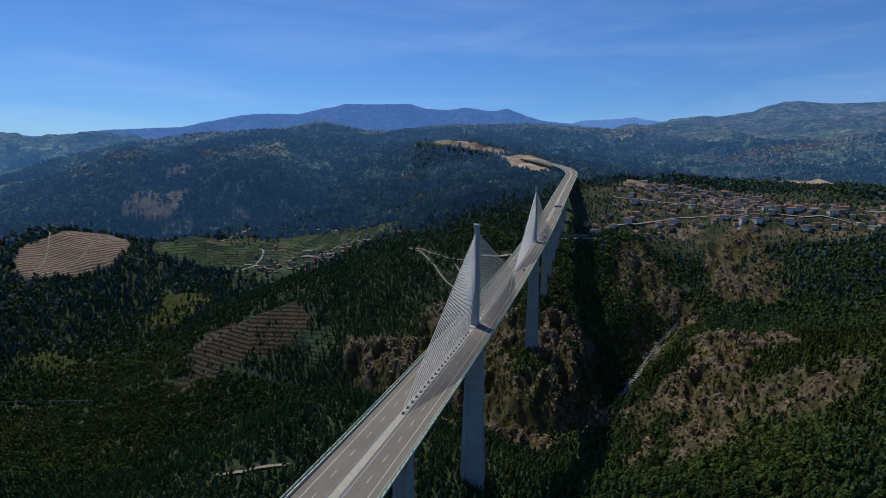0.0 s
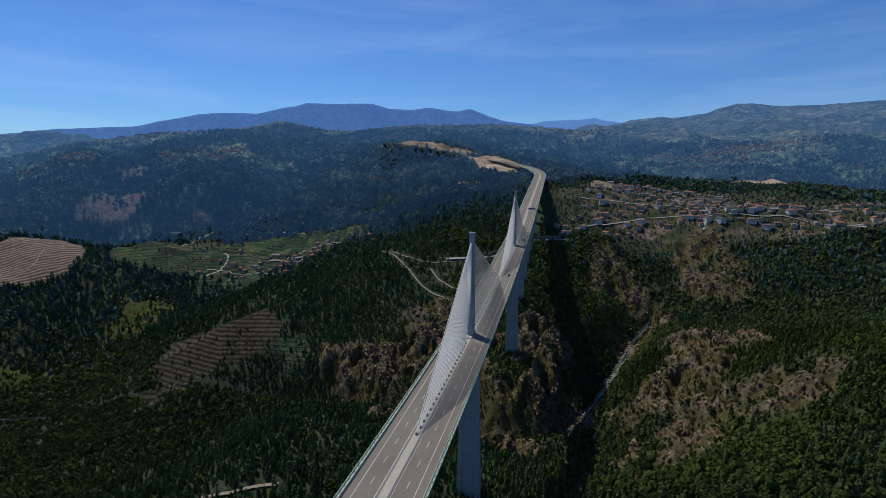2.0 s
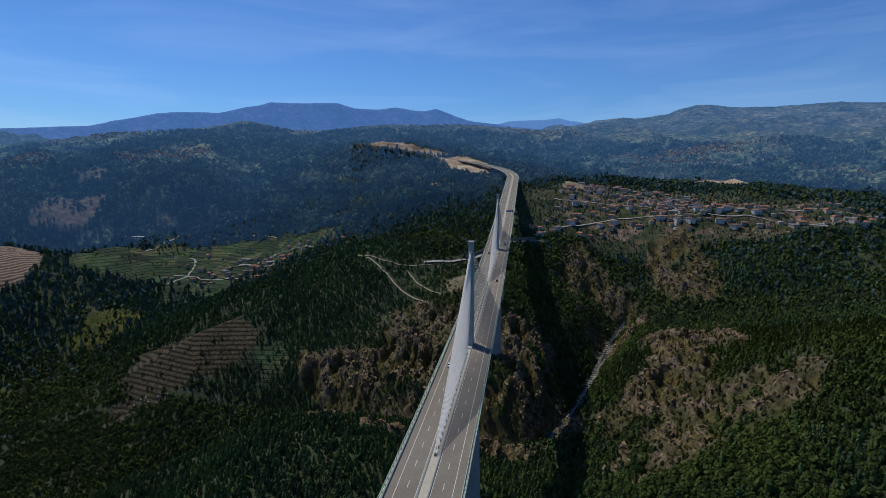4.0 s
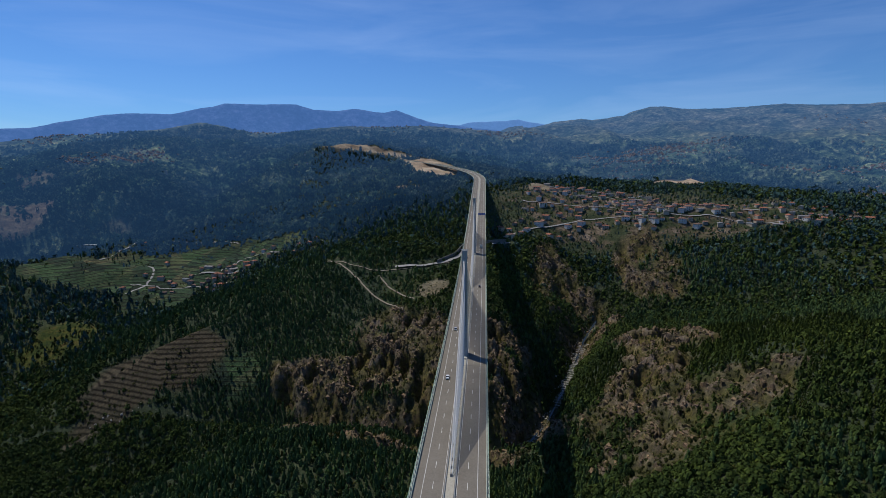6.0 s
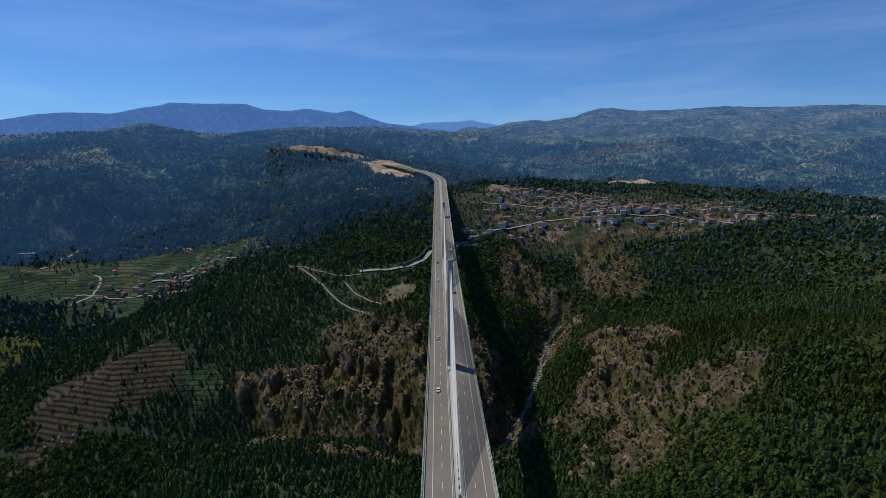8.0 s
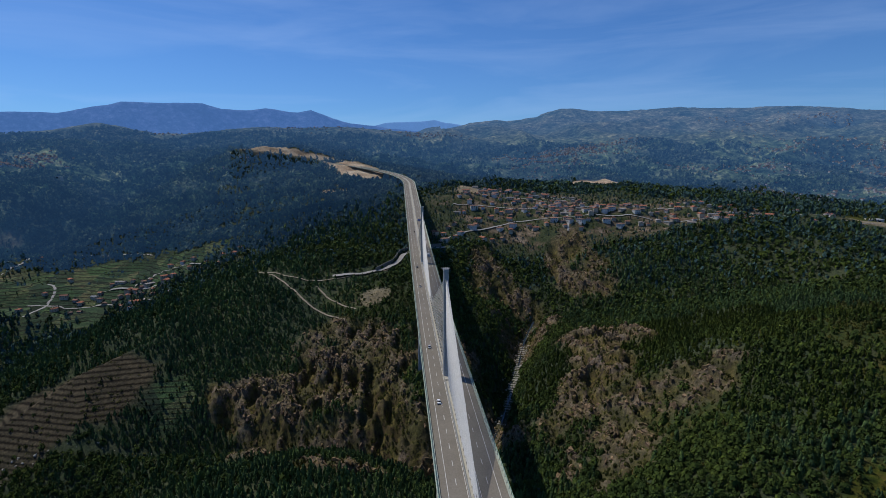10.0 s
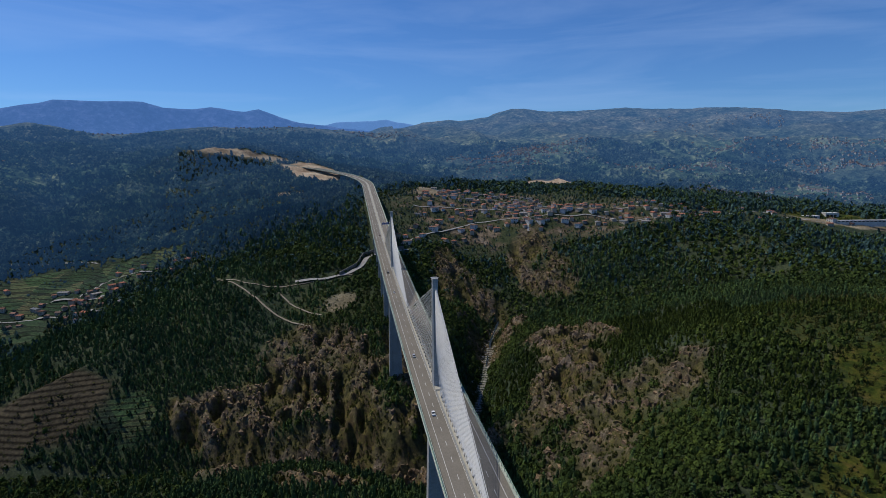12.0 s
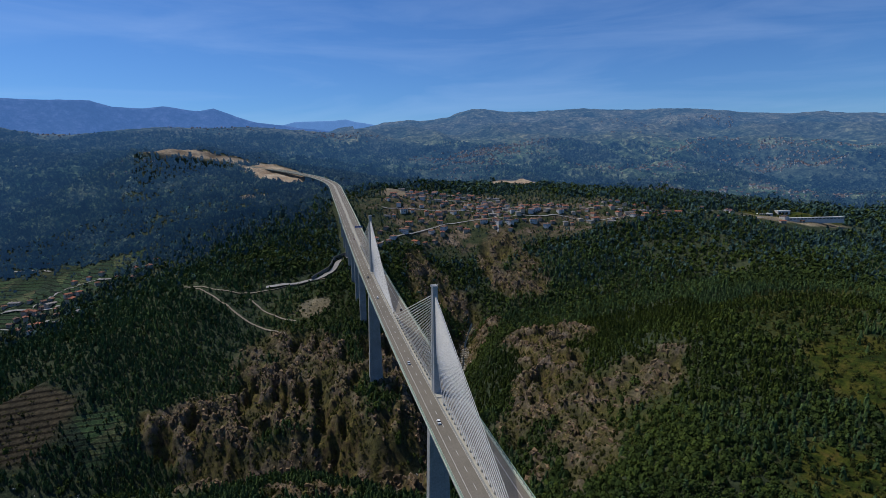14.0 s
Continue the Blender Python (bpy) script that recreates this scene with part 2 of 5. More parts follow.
def lattice(ix, iy, seed):
    h = (ix * 374761393 + iy * 668265263 + seed * 1442695041) & 0xFFFFFFFF
    h = ((h ^ (h >> 13)) * 1274126177) & 0xFFFFFFFF
    return ((h ^ (h >> 16)) & 0xFFFF) / 65535.0


def value_noise(x, y, size, seed=0):
    u, v = np.asarray(x) / size, np.asarray(y) / size
    iu, iv = np.floor(u).astype(np.int64), np.floor(v).astype(np.int64)
    fu, fv = u - iu, v - iv
    fu, fv = fu * fu * (3 - 2 * fu), fv * fv * (3 - 2 * fv)
    a, b = lattice(iu, iv, seed), lattice(iu + 1, iv, seed)
    c, d = lattice(iu, iv + 1, seed), lattice(iu + 1, iv + 1, seed)
    return (a * (1 - fu) + b * fu) * (1 - fv) + (c * (1 - fu) + d * fu) * fv - 0.5


def fractal(x, y, size, octaves=4, seed=0):
    total, amp = 0, 1.0
    for k in range(octaves):
        total = total + amp * value_noise(x + 13.7 * k, y - 7.1 * k, size / 2**k, seed + k)
        amp *= 0.5
    return total


def from_line(line, x, y):
    """The distance from a line of points, and the height of the line there."""
    best, tall = np.full(np.shape(x), 1e9), np.zeros(np.shape(x))
    for a, b in zip(line[:-1], line[1:]):
        dx, dy = b[0] - a[0], b[1] - a[1]
        t = np.clip(((x - a[0]) * dx + (y - a[1]) * dy) / (dx * dx + dy * dy), 0, 1)
        d = np.hypot(x - a[0] - t * dx, y - a[1] - t * dy)
        tall = np.where(d < best, a[2] + t * (b[2] - a[2]), tall)
        best = np.minimum(best, d)
    return best, tall


def blob(x, y, cx, cy, rx, ry, turn=0.0, soft=0.35, rag=0.35):
    """1 inside an uneven oval, 0 outside."""
    c, s = math.cos(radians(turn)), math.sin(radians(turn))
    u, v = (x - cx) * c + (y - cy) * s, -(x - cx) * s + (y - cy) * c
    d = np.hypot(u / rx, v / ry) + rag * fractal(x, y, min(rx, ry) * 0.7, 3, 41)
    return np.clip((1 - d) / soft + 0.5, 0, 1)


def rocky(x, y):
    """Where crags break through."""
    r = np.maximum.reduce([blob(x, y, 40, 290, 45, 130, 8), blob(x, y, -110, 330, 85, 110, -20), blob(x, y, 160, 180, 48, 140, -20), 0.7 * blob(x, y, 215, 130, 50, 40),
                           0.9 * blob(x, y, 150, 560, 60, 150, 10), 0.8 * blob(x, y, 290, 640, 50, 90), 0.8 * blob(x, y, -40, 240, 60, 60), 0.8 * blob(x, y, 225, 330, 60, 80), blob(x, y, 20, 200, 40, 70), 0.75 * blob(x, y, -85, 85, 48, 34, 10), 0.8 * blob(x, y, -130, 215, 60, 40, 0), 0.9 * blob(x, y, -206, 318, 42, 32)])
    return r * np.clip(0.75 + 1.2 * fractal(x, y, 40, 3, 5), 0, 1)


def ridged(x, y):
    """Sharp fins of rock, 0 to 1, running with the bedding."""
    return 1 - np.abs(2 * fractal(x * 1.7, y * 0.75, 34, 4, 21))


def beyond(x, y, fine=True):
    """The hills behind the valley, up to two crests one behind the other."""
    bear, r = np.degrees(np.arctan2(x - CENTRE[0], y - CENTRE[1])), np.hypot(x - CENTRE[0], y - CENTRE[1])
    table = np.array(BEYOND, float)
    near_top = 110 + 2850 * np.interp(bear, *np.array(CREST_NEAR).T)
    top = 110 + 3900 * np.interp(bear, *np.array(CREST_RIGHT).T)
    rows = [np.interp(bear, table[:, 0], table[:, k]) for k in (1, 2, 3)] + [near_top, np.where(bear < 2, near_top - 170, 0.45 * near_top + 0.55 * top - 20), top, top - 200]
    stops = [1750, 2000, 2400, 2850, 3350, 3900, 4300]
    z = rows[0]
    for k in range(6):
        f = np.clip((r - stops[k]) / (stops[k + 1] - stops[k]), 0, 1)
        z = z + (rows[k + 1] - rows[k]) * (f * 0.5 + 0.5 * f * f * (3 - 2 * f))
    if fine:
        back = np.clip((r - 1700) / 300, 0, 1)
        bare = np.clip(np.abs(r - np.where(bear < 4, 2850, 3900)) / 500, 0.12, 1)
        z = z + bare * back * (60 * (0.42 - np.abs(2 * fractal(x, y, 420, 3, 78))) + 16 * (0.4 - np.abs(2 * fractal(x, y, 130, 2, 79)))) + 5 * fractal(x, y, 34, 3, 80)
    return z


def height(x, y, fine=True):
    x, y = np.asarray(x, float), np.asarray(y, float)
    z = -95 + 0.085 * np.clip(y - 200, 0, 2600)
    for cx, cy, s, h in HILLS:
        z = z + h * np.exp(-((x - cx) ** 2 + (y - cy) ** 2) / s**2)
    d, bed = from_line(RIVER, x, y)
    gorge = bed + 1.3 * np.clip(d - 6, 0, 40) + 0.35 * np.maximum(d - 46, 0) + 0.0016 * d * d
    k = 14.0
    mix = np.clip(0.5 + 0.5 * (z - gorge) / k, 0, 1)
    z = np.where(d < 260, z * (1 - mix) + gorge * mix - k * mix * (1 - mix), z)
    for bed_line, side in VALLEYS:
        d2, low = from_line(bed_line, x, y)
        vale = low + side * d2 + 0.0004 * d2 * d2
        mix = np.clip(0.5 + 0.5 * (z - vale) / 22.0, 0, 1)
        z = np.where(d2 < 420, z * (1 - mix) + vale * mix - 22.0 * mix * (1 - mix), z)
    dist = np.hypot(x - CENTRE[0], y - CENTRE[1])
    if fine:
        away = np.clip((d - 6) / 30, 0.1, 1)
        z = z + away * (np.clip(dist / 700, 0.7, 3) * 9 * fractal(x, y, 130, 4, 1) + 1.6 * fractal(x, y, 16, 3, 9))
        rk = rocky(x, y)
        z = z + away * rk * (25 * (ridged(x, y) - 0.72) + 11 * (0.35 - np.abs(2 * fractal(x * 1.5, y * 0.7, 15, 3, 33))))
        z = z + 16 * np.clip((dist - 500) / 500, 0, 1) * (0.45 - np.abs(2 * fractal(x, y, 240, 3, 77)))
    out = np.clip((dist - 1480) / 300, 0, 1)
    out = out * out * (3 - 2 * out)
    z = np.where(out > 0, z * (1 - out) + out * beyond(x, y, fine), z)
    for crest, flank in SPURS:
        d, tall = from_line(crest, x, y)
        spur = tall - flank * d - 0.0008 * d * d
        mix = np.clip(0.5 + 0.5 * (spur - z) / 16.0, 0, 1)
        z = z * (1 - mix) + spur * mix + 16.0 * mix * (1 - mix)
    d, level = from_line(MOTORWAY, x, y)
    cut = np.clip((34 - d) / 20, 0, 1)
    z = z + np.clip((110 - d) / 60, 0, 1) * (1 - cut) * 7 * (0.4 - np.abs(2 * fractal(x, y, 46, 3, 88)))
    z = z * (1 - cut) + level * cut
    if fine:
        for steps, tall in ((blob(x, y, -375, 310, 85, 85, 20, rag=0.3), 3.0), (blob(x, y, -300, 330, 70, 60, 0), 3.6), (blob(x, y, -640, 800, 330, 250, 10), 5.0), (blob(x, y, -420, 640, 130, 130, 0), 4.0)):
            sway = 5 * fractal(x, y, 55, 3, 61)
            part_of, whole = np.modf((z + sway) / tall + 100)
            z = z * (1 - steps) - steps * sway + steps * tall * (whole - 100 + np.clip((part_of - 0.68) / 0.32, 0, 1) + 0.12 * part_of)
    return z


def ground_z(x, y):
    return float(height(np.array([x]), np.array([y]))[0])

# lines in plan: dirt tracks, lanes, the motorway beyond the viaduct and the road under it
TRACKS = [[(-246, 577), (-196, 531), (-156, 477), (-139, 464), (-96, 427)], [(-150, 520), (-120, 480), (-85, 455)], [(-232, 568), (-180, 538), (-101, 546), (-40, 563)],
          [(-161, -39), (-127, -34), (-109, -31)], [(-1092, 604), (-1014, 533), (-964, 474), (-967, 421)], [(-1092, 604), (-1013, 632), (-910, 650)], [(-973, 602), (-927, 527), (-946, 448)],
          [(-1062, 472), (-1126, 554), (-1217, 649)], [(-542, 1207), (-494, 1262), (-404, 1276), (-372, 1322)], [(-287, 1210), (-199, 1121), (-149, 1171)]]
LANES = [[(48, 726), (93, 754), (150, 782), (222, 812), (300, 800), (420, 770), (520, 740), (650, 715)], [(90, 880), (200, 870), (330, 850), (450, 830), (580, 790), (700, 745)],
         [(120, 960), (240, 945), (380, 920), (520, 880)], [(160, 1040), (300, 1020), (420, 985)], [(300, 740), (330, 850), (340, 960)],
         [(-700, 735), (-620, 722), (-549, 718), (-470, 690), (-418, 640)], [(-590, 765), (-530, 763), (-458, 728)],
         [(-709, 814), (-681, 795), (-663, 734), (-663, 664)], [(-530, 763), (-476, 821), (-375, 778), (-317, 794)], [(-733, 952), (-630, 946), (-545, 903)], [(-820, 815), (-801, 856), (-810, 941)],
         [(620, 760), (740, 700), (860, 680), (940, 655)]]
RAMP = [(-129, 549), (-56, 555), (-29, 590), (-17, 636), (4, 668), (60, 700)]

# the far villages: bearing, distance, breadth, depth, half the number of houses
CLUSTERS_LEFT = [(-47.0, 2060, 90, 60, 60), (-44.8, 2027, 83, 120, 60), (-38.9, 2745, 174, 100, 50), (-34.3, 2047, 104, 39, 70), (-31.7, 2139, 65, 51, 40), (-37.2, 2003, 61, 27, 30), (-51.6, 2247, 150, 92, 35),
                 (-47.3, 1971, 121, 24, 25), (-22.2, 2755, 84, 60, 15), (-17.7, 1775, 54, 100, 12), (-9.2, 2789, 175, 60, 25), (2.4, 2768, 170, 47, 45)]
CLUSTERS_MIDDLE = [(13.3, 2195, 134, 120, 50), (16.9, 2531, 155, 83, 60), (19.7, 2554, 156, 91, 50), (10.2, 2487, 101, 51, 20), (21.1, 2681, 137, 47, 40), (14.4, 2491, 127, 27, 40), (17.4, 2559, 104, 75, 50),
                   (16.1, 2367, 145, 20, 50), (29.0, 2307, 212, 52, 80), (34.2, 2363, 145, 112, 50), (36.3, 2659, 136, 83, 50)]
CLUSTERS_RIGHT = [(38.9, 3495, 107, 50, 25), (42.9, 2747, 168, 31, 50), (45.0, 2567, 157, 16, 60), (43.5, 2020, 144, 116, 70), (37.9, 1828, 93, 160, 50), (48.6, 2843, 174, 19, 40), (46.3, 2655, 163, 48, 40),
                  (34.5, 1881, 77, 144, 30), (48.2, 2067, 84, 40, 25), (32.9, 3179, 260, 250, 25), (41.6, 2611, 133, 20, 30)]

# ---------------------------------------------------------------- what grows where


def covers(x, y):
    """How far each kind of land reaches, 0 to 1."""
    c = {}
    c["brown"] = np.maximum(blob(x, y, -395, 322, 82, 46, 12, soft=0.2, rag=0.3), 0.9 * blob(x, y, -425, 262, 30, 50, 0))
    c["vine"] = np.maximum.reduce([blob(x, y, -660, 785, 260, 118, 12, soft=0.25), 0.9 * blob(x, y, -425, 850, 80, 40, 10), 0.9 * blob(x, y, -290, 318, 34, 26), 0.8 * blob(x, y, -600, 660, 80, 40, 10)])
    c["plough"] = np.maximum.reduce([blob(x, y, -978, 560, 92, 112, 0, soft=0.12, rag=0.15), 0.8 * blob(x, y, -1125, 945, 70, 100, 0, soft=0.2, rag=0.3), 0.6 * blob(x, y, -1225, 1140, 55, 45, 0, soft=0.2, rag=0.3), 0.5 * blob(x, y, -1200, 700, 110, 24, 10, soft=0.2, rag=0.3)])
    c["village"] = np.maximum(blob(x, y, 330, 880, 290, 180, -10), blob(x, y, 560, 740, 160, 90, 0))
    c["sand"] = np.maximum.reduce([blob(x, y, 650, 1475, 145, 75, -6, soft=0.15), 0.85 * np.clip((54 + 60 * fractal(x, y, 70, 3, 13) - from_line([(-180, 1500, 0), (-300, 1505, 0), (-400, 1475, 0), (-475, 1420, 0)], x, y)[0]) / 15, 0, 1), blob(x, y, -150, 1330, 60, 150, 30, soft=0.2),
                                   0.55 * blob(x, y, 945, 668, 105, 26, -12), 0.4 * blob(x, y, -62, 478, 26, 20), 0.6 * blob(x, y, -190, 1085, 60, 22), 0.5 * blob(x, y, 150, 1000, 40, 60), 0.5 * blob(x, y, -905, 1007, 30, 22)])
    c["meadow"] = np.maximum.reduce([blob(x, y, 345, 20, 45, 60, 0), blob(x, y, 240, -70, 40, 60, 0), 0.8 * blob(x, y, 480, 210, 70, 60, 0), 0.9 * blob(x, y, -672, 512, 62, 62), 0.9 * blob(x, y, -728, 312, 70, 26, 15),
                                     0.55 * blob(x, y, 190, 110, 35, 70, -20), 0.35 * blob(x, y, -70, 480, 70, 45, 0), 0.7 * blob(x, y, 380, 120, 70, 60, 0), blob(x, y, 1300, 1250, 300, 60, 0), blob(x, y, 950, 700, 110, 60, 0)])
    heath = rocky(x, y)
    c["heath"] = np.clip(heath * 1.3, 0, 1)
    c["rock"] = np.clip(heath * 1.2, 0, 1) * np.clip((ridged(x, y) - 0.56) * 4.5, 0, 1)
    return c


def sheet(name, xs, ys, zs, faces, material, label, category, kind="structure", smooth=True):
    me = bpy.data.meshes.new(name)
    me.from_pydata(np.stack([xs, ys, zs], 1).tolist(), [], faces)
    me.polygons.foreach_set("use_smooth", [smooth] * len(me.polygons))
    me.materials.append(material)
    return tagged(new(name, me), label, category, kind=kind)


def banded(nt, fac, stops):
    rp = node(nt, "ShaderNodeValToRGB")
    while len(rp.color_ramp.elements) < len(stops):
        rp.color_ramp.elements.new(0.5)
    for k, (pos, col) in enumerate(stops):
        rp.color_ramp.elements[k].position, rp.color_ramp.elements[k].color = pos, (*col, 1)
    nt.links.new(fac, rp.inputs["Fac"])
    return rp.outputs["Color"]


def ground_material():
    m, nt, b = mat("hillside", 0.95)
    b.inputs["Specular IOR Level"].default_value = 0.1

    def kind(name):
        a = node(nt, "ShaderNodeAttribute")
        a.attribute_name = name
        return a.outputs["Fac"]

    wood, g1 = noise_ramp(nt, 0.045, [(0.25, (0.020, 0.032, 0.018)), (0.5, (0.040, 0.054, 0.030)), (0.75, (0.066, 0.070, 0.042))], detail=8, rough=0.7)
    broad, _ = noise_ramp(nt, 0.006, [(0.3, (0.75, 0.85, 0.85)), (0.7, (1.2, 1.1, 0.95))])
    col = mixed(nt, wood, broad, 1.0, "MULTIPLY")
    grass, _ = noise_ramp(nt, 0.06, [(0.32, (0.012, 0.020, 0.005)), (0.46, (0.030, 0.045, 0.006)), (0.56, (0.062, 0.064, 0.010)), (0.74, (0.105, 0.070, 0.022))], detail=9, rough=0.7)
    col = mixed(nt, col, grass, kind("meadow"))
    # vines and dry-stone terraces follow the contours, their rows blued to paint in haze
    tc = node(nt, "ShaderNodeTexCoord")
    mp = node(nt, "ShaderNodeMapping")
    mp.inputs["Scale"].default_value = (0.012, 0.012, 0.35)
    nt.links.new(tc.outputs["Object"], mp.inputs["Vector"])
    wave = node(nt, "ShaderNodeTexWave")
    wave.bands_direction = "Z"
    wave.inputs["Scale"].default_value, wave.inputs["Distortion"].default_value, wave.inputs["Detail"].default_value = 0.22, 1.2, 3.0
    nt.links.new(mp.outputs[0], wave.inputs["Vector"])
    rows = banded(nt, wave.outputs["Fac"], [(0.16, (0.012, 0.018, 0.018)), (0.34, (0.056, 0.074, 0.062)), (0.8, (0.030, 0.048, 0.042))])
    plots, _ = noise_ramp(nt, 0.014, [(0.3, (0.55, 0.7, 0.6)), (0.45, (1.0, 1.15, 0.8)), (0.58, (0.7, 0.8, 0.65)), (0.72, (1.9, 1.45, 1.1))], detail=3)
    cells = node(nt, "ShaderNodeTexVoronoi")
    cells.inputs["Scale"].default_value = 0.022
    nt.links.new(tc.outputs["Object"], cells.inputs["Vector"])
    pick = node(nt, "ShaderNodeSeparateColor")
    nt.links.new(cells.outputs["Color"], pick.inputs[0])
    plot = banded(nt, pick.outputs[0], [(0.0, (0.6, 0.65, 0.6)), (0.45, (1.0, 1.1, 0.8)), (0.7, (1.3, 1.4, 0.9)), (0.9, (2.2, 1.6, 1.2))])
    plots = mixed(nt, plots, plot, 1.0, "MULTIPLY")
    col = mixed(nt, col, mixed(nt, rows, plots, 1.0, "MULTIPLY"), kind("vine"))
    steps_brown = banded(nt, wave.outputs["Fac"], [(0.10, (0.018, 0.015, 0.010)), (0.35, (0.050, 0.042, 0.026)), (0.85, (0.072, 0.060, 0.038))])
    col = mixed(nt, col, steps_brown, kind("brown"))
    furrow = node(nt, "ShaderNodeTexWave")
    furrow.inputs["Scale"].default_value, furrow.inputs["Distortion"].default_value, furrow.inputs["Detail"].default_value = 0.035, 2.5, 2.0
    turned = node(nt, "ShaderNodeMapping")
    turned.inputs["Rotation"].default_value = (0, 0, 0.5)
    nt.links.new(tc.outputs["Object"], turned.inputs["Vector"])
    nt.links.new(turned.outputs[0], furrow.inputs["Vector"])
    earth = banded(nt, furrow.outputs["Fac"], [(0.15, (0.085, 0.060, 0.045)), (0.6, (0.16, 0.115, 0.082)), (0.9, (0.26, 0.20, 0.145))])
    col = mixed(nt, col, earth, kind("plough"))
    yards, _ = noise_ramp(nt, 0.03, [(0.3, (0.022, 0.034, 0.016)), (0.46, (0.046, 0.056, 0.026)), (0.56, (0.100, 0.078, 0.050)), (0.70, (0.24, 0.19, 0.14))], detail=7)
    col = mixed(nt, col, yards, kind("village"))
    heath, _ = noise_ramp(nt, 0.12, [(0.30, (0.020, 0.017, 0.012)), (0.45, (0.070, 0.053, 0.026)), (0.56, (0.092, 0.080, 0.024)), (0.74, (0.165, 0.122, 0.052))], detail=9, rough=0.7)
    col = mixed(nt, col, heath, kind("heath"))
    stone, g2 = noise_ramp(nt, 0.09, [(0.30, (0.024, 0.021, 0.020)), (0.48, (0.115, 0.089, 0.068)), (0.70, (0.31, 0.245, 0.185))], detail=10, rough=0.75)
    moss, _ = noise_ramp(nt, 0.05, [(0.42, (1, 1, 1)), (0.62, (0.55, 0.62, 0.30))], detail=6)
    col = mixed(nt, col, mixed(nt, stone, moss, 1.0, "MULTIPLY"), kind("rock"))
    sand, _ = noise_ramp(nt, 0.02, [(0.3, (0.21, 0.145, 0.095)), (0.5, (0.34, 0.265, 0.185)), (0.7, (0.50, 0.42, 0.31))], detail=6)
    col = mixed(nt, col, sand, kind("sand"))
    fine, _ = noise_ramp(nt, 0.22, [(0.30, (0.42, 0.45, 0.48)), (0.5, (1.05, 1.05, 1.05)), (0.70, (1.8, 1.7, 1.55))], detail=9, rough=0.75)
    col = mixed(nt, col, fine, 0.85, "MULTIPLY")
    nt.links.new(col, b.inputs["Base Color"])
    bump(nt, b, g2, 1.0, 3.0)
    return m


angles = np.concatenate([np.arange(-61, 61, 0.26), np.arange(61, 299, 3.5)])
radii = np.concatenate([np.geomspace(25, 240, 40), np.arange(243, 420, 3.3), np.arange(420, 800, 2.5), np.arange(803, 900, 4), np.geomspace(905, 1960, 170)])
A, R = np.meshgrid(np.radians(angles), radii, indexing="ij")
gx, gy = (CENTRE[0] + R * np.sin(A)).ravel(), (CENTRE[1] + R * np.cos(A)).ravel()
gz = height(gx, gy)
na, nr = len(angles), len(radii)
ii, jj = np.meshgrid(np.arange(na), np.arange(nr - 1), indexing="ij")
nxt = (ii + 1) % na
quads = np.stack([ii * nr + jj, ii * nr + jj + 1, nxt * nr + jj + 1, nxt * nr + jj], -1).reshape(-1, 4)
ground = sheet("ground", np.append(gx, CENTRE[0]), np.append(gy, CENTRE[1]), np.append(gz, ground_z(*CENTRE)),
               quads.tolist() + [(na * nr, i * nr, ((i + 1) % na) * nr) for i in range(na)],
               ground_material(), "wooded hills, crags and terraced valley sides under the viaduct", "hillside")
for key, values in covers(gx, gy).items():
    layer = ground.data.attributes.new(key, "FLOAT", "POINT")
    layer.data.foreach_set("value", np.append(values, 0).astype(np.float32))


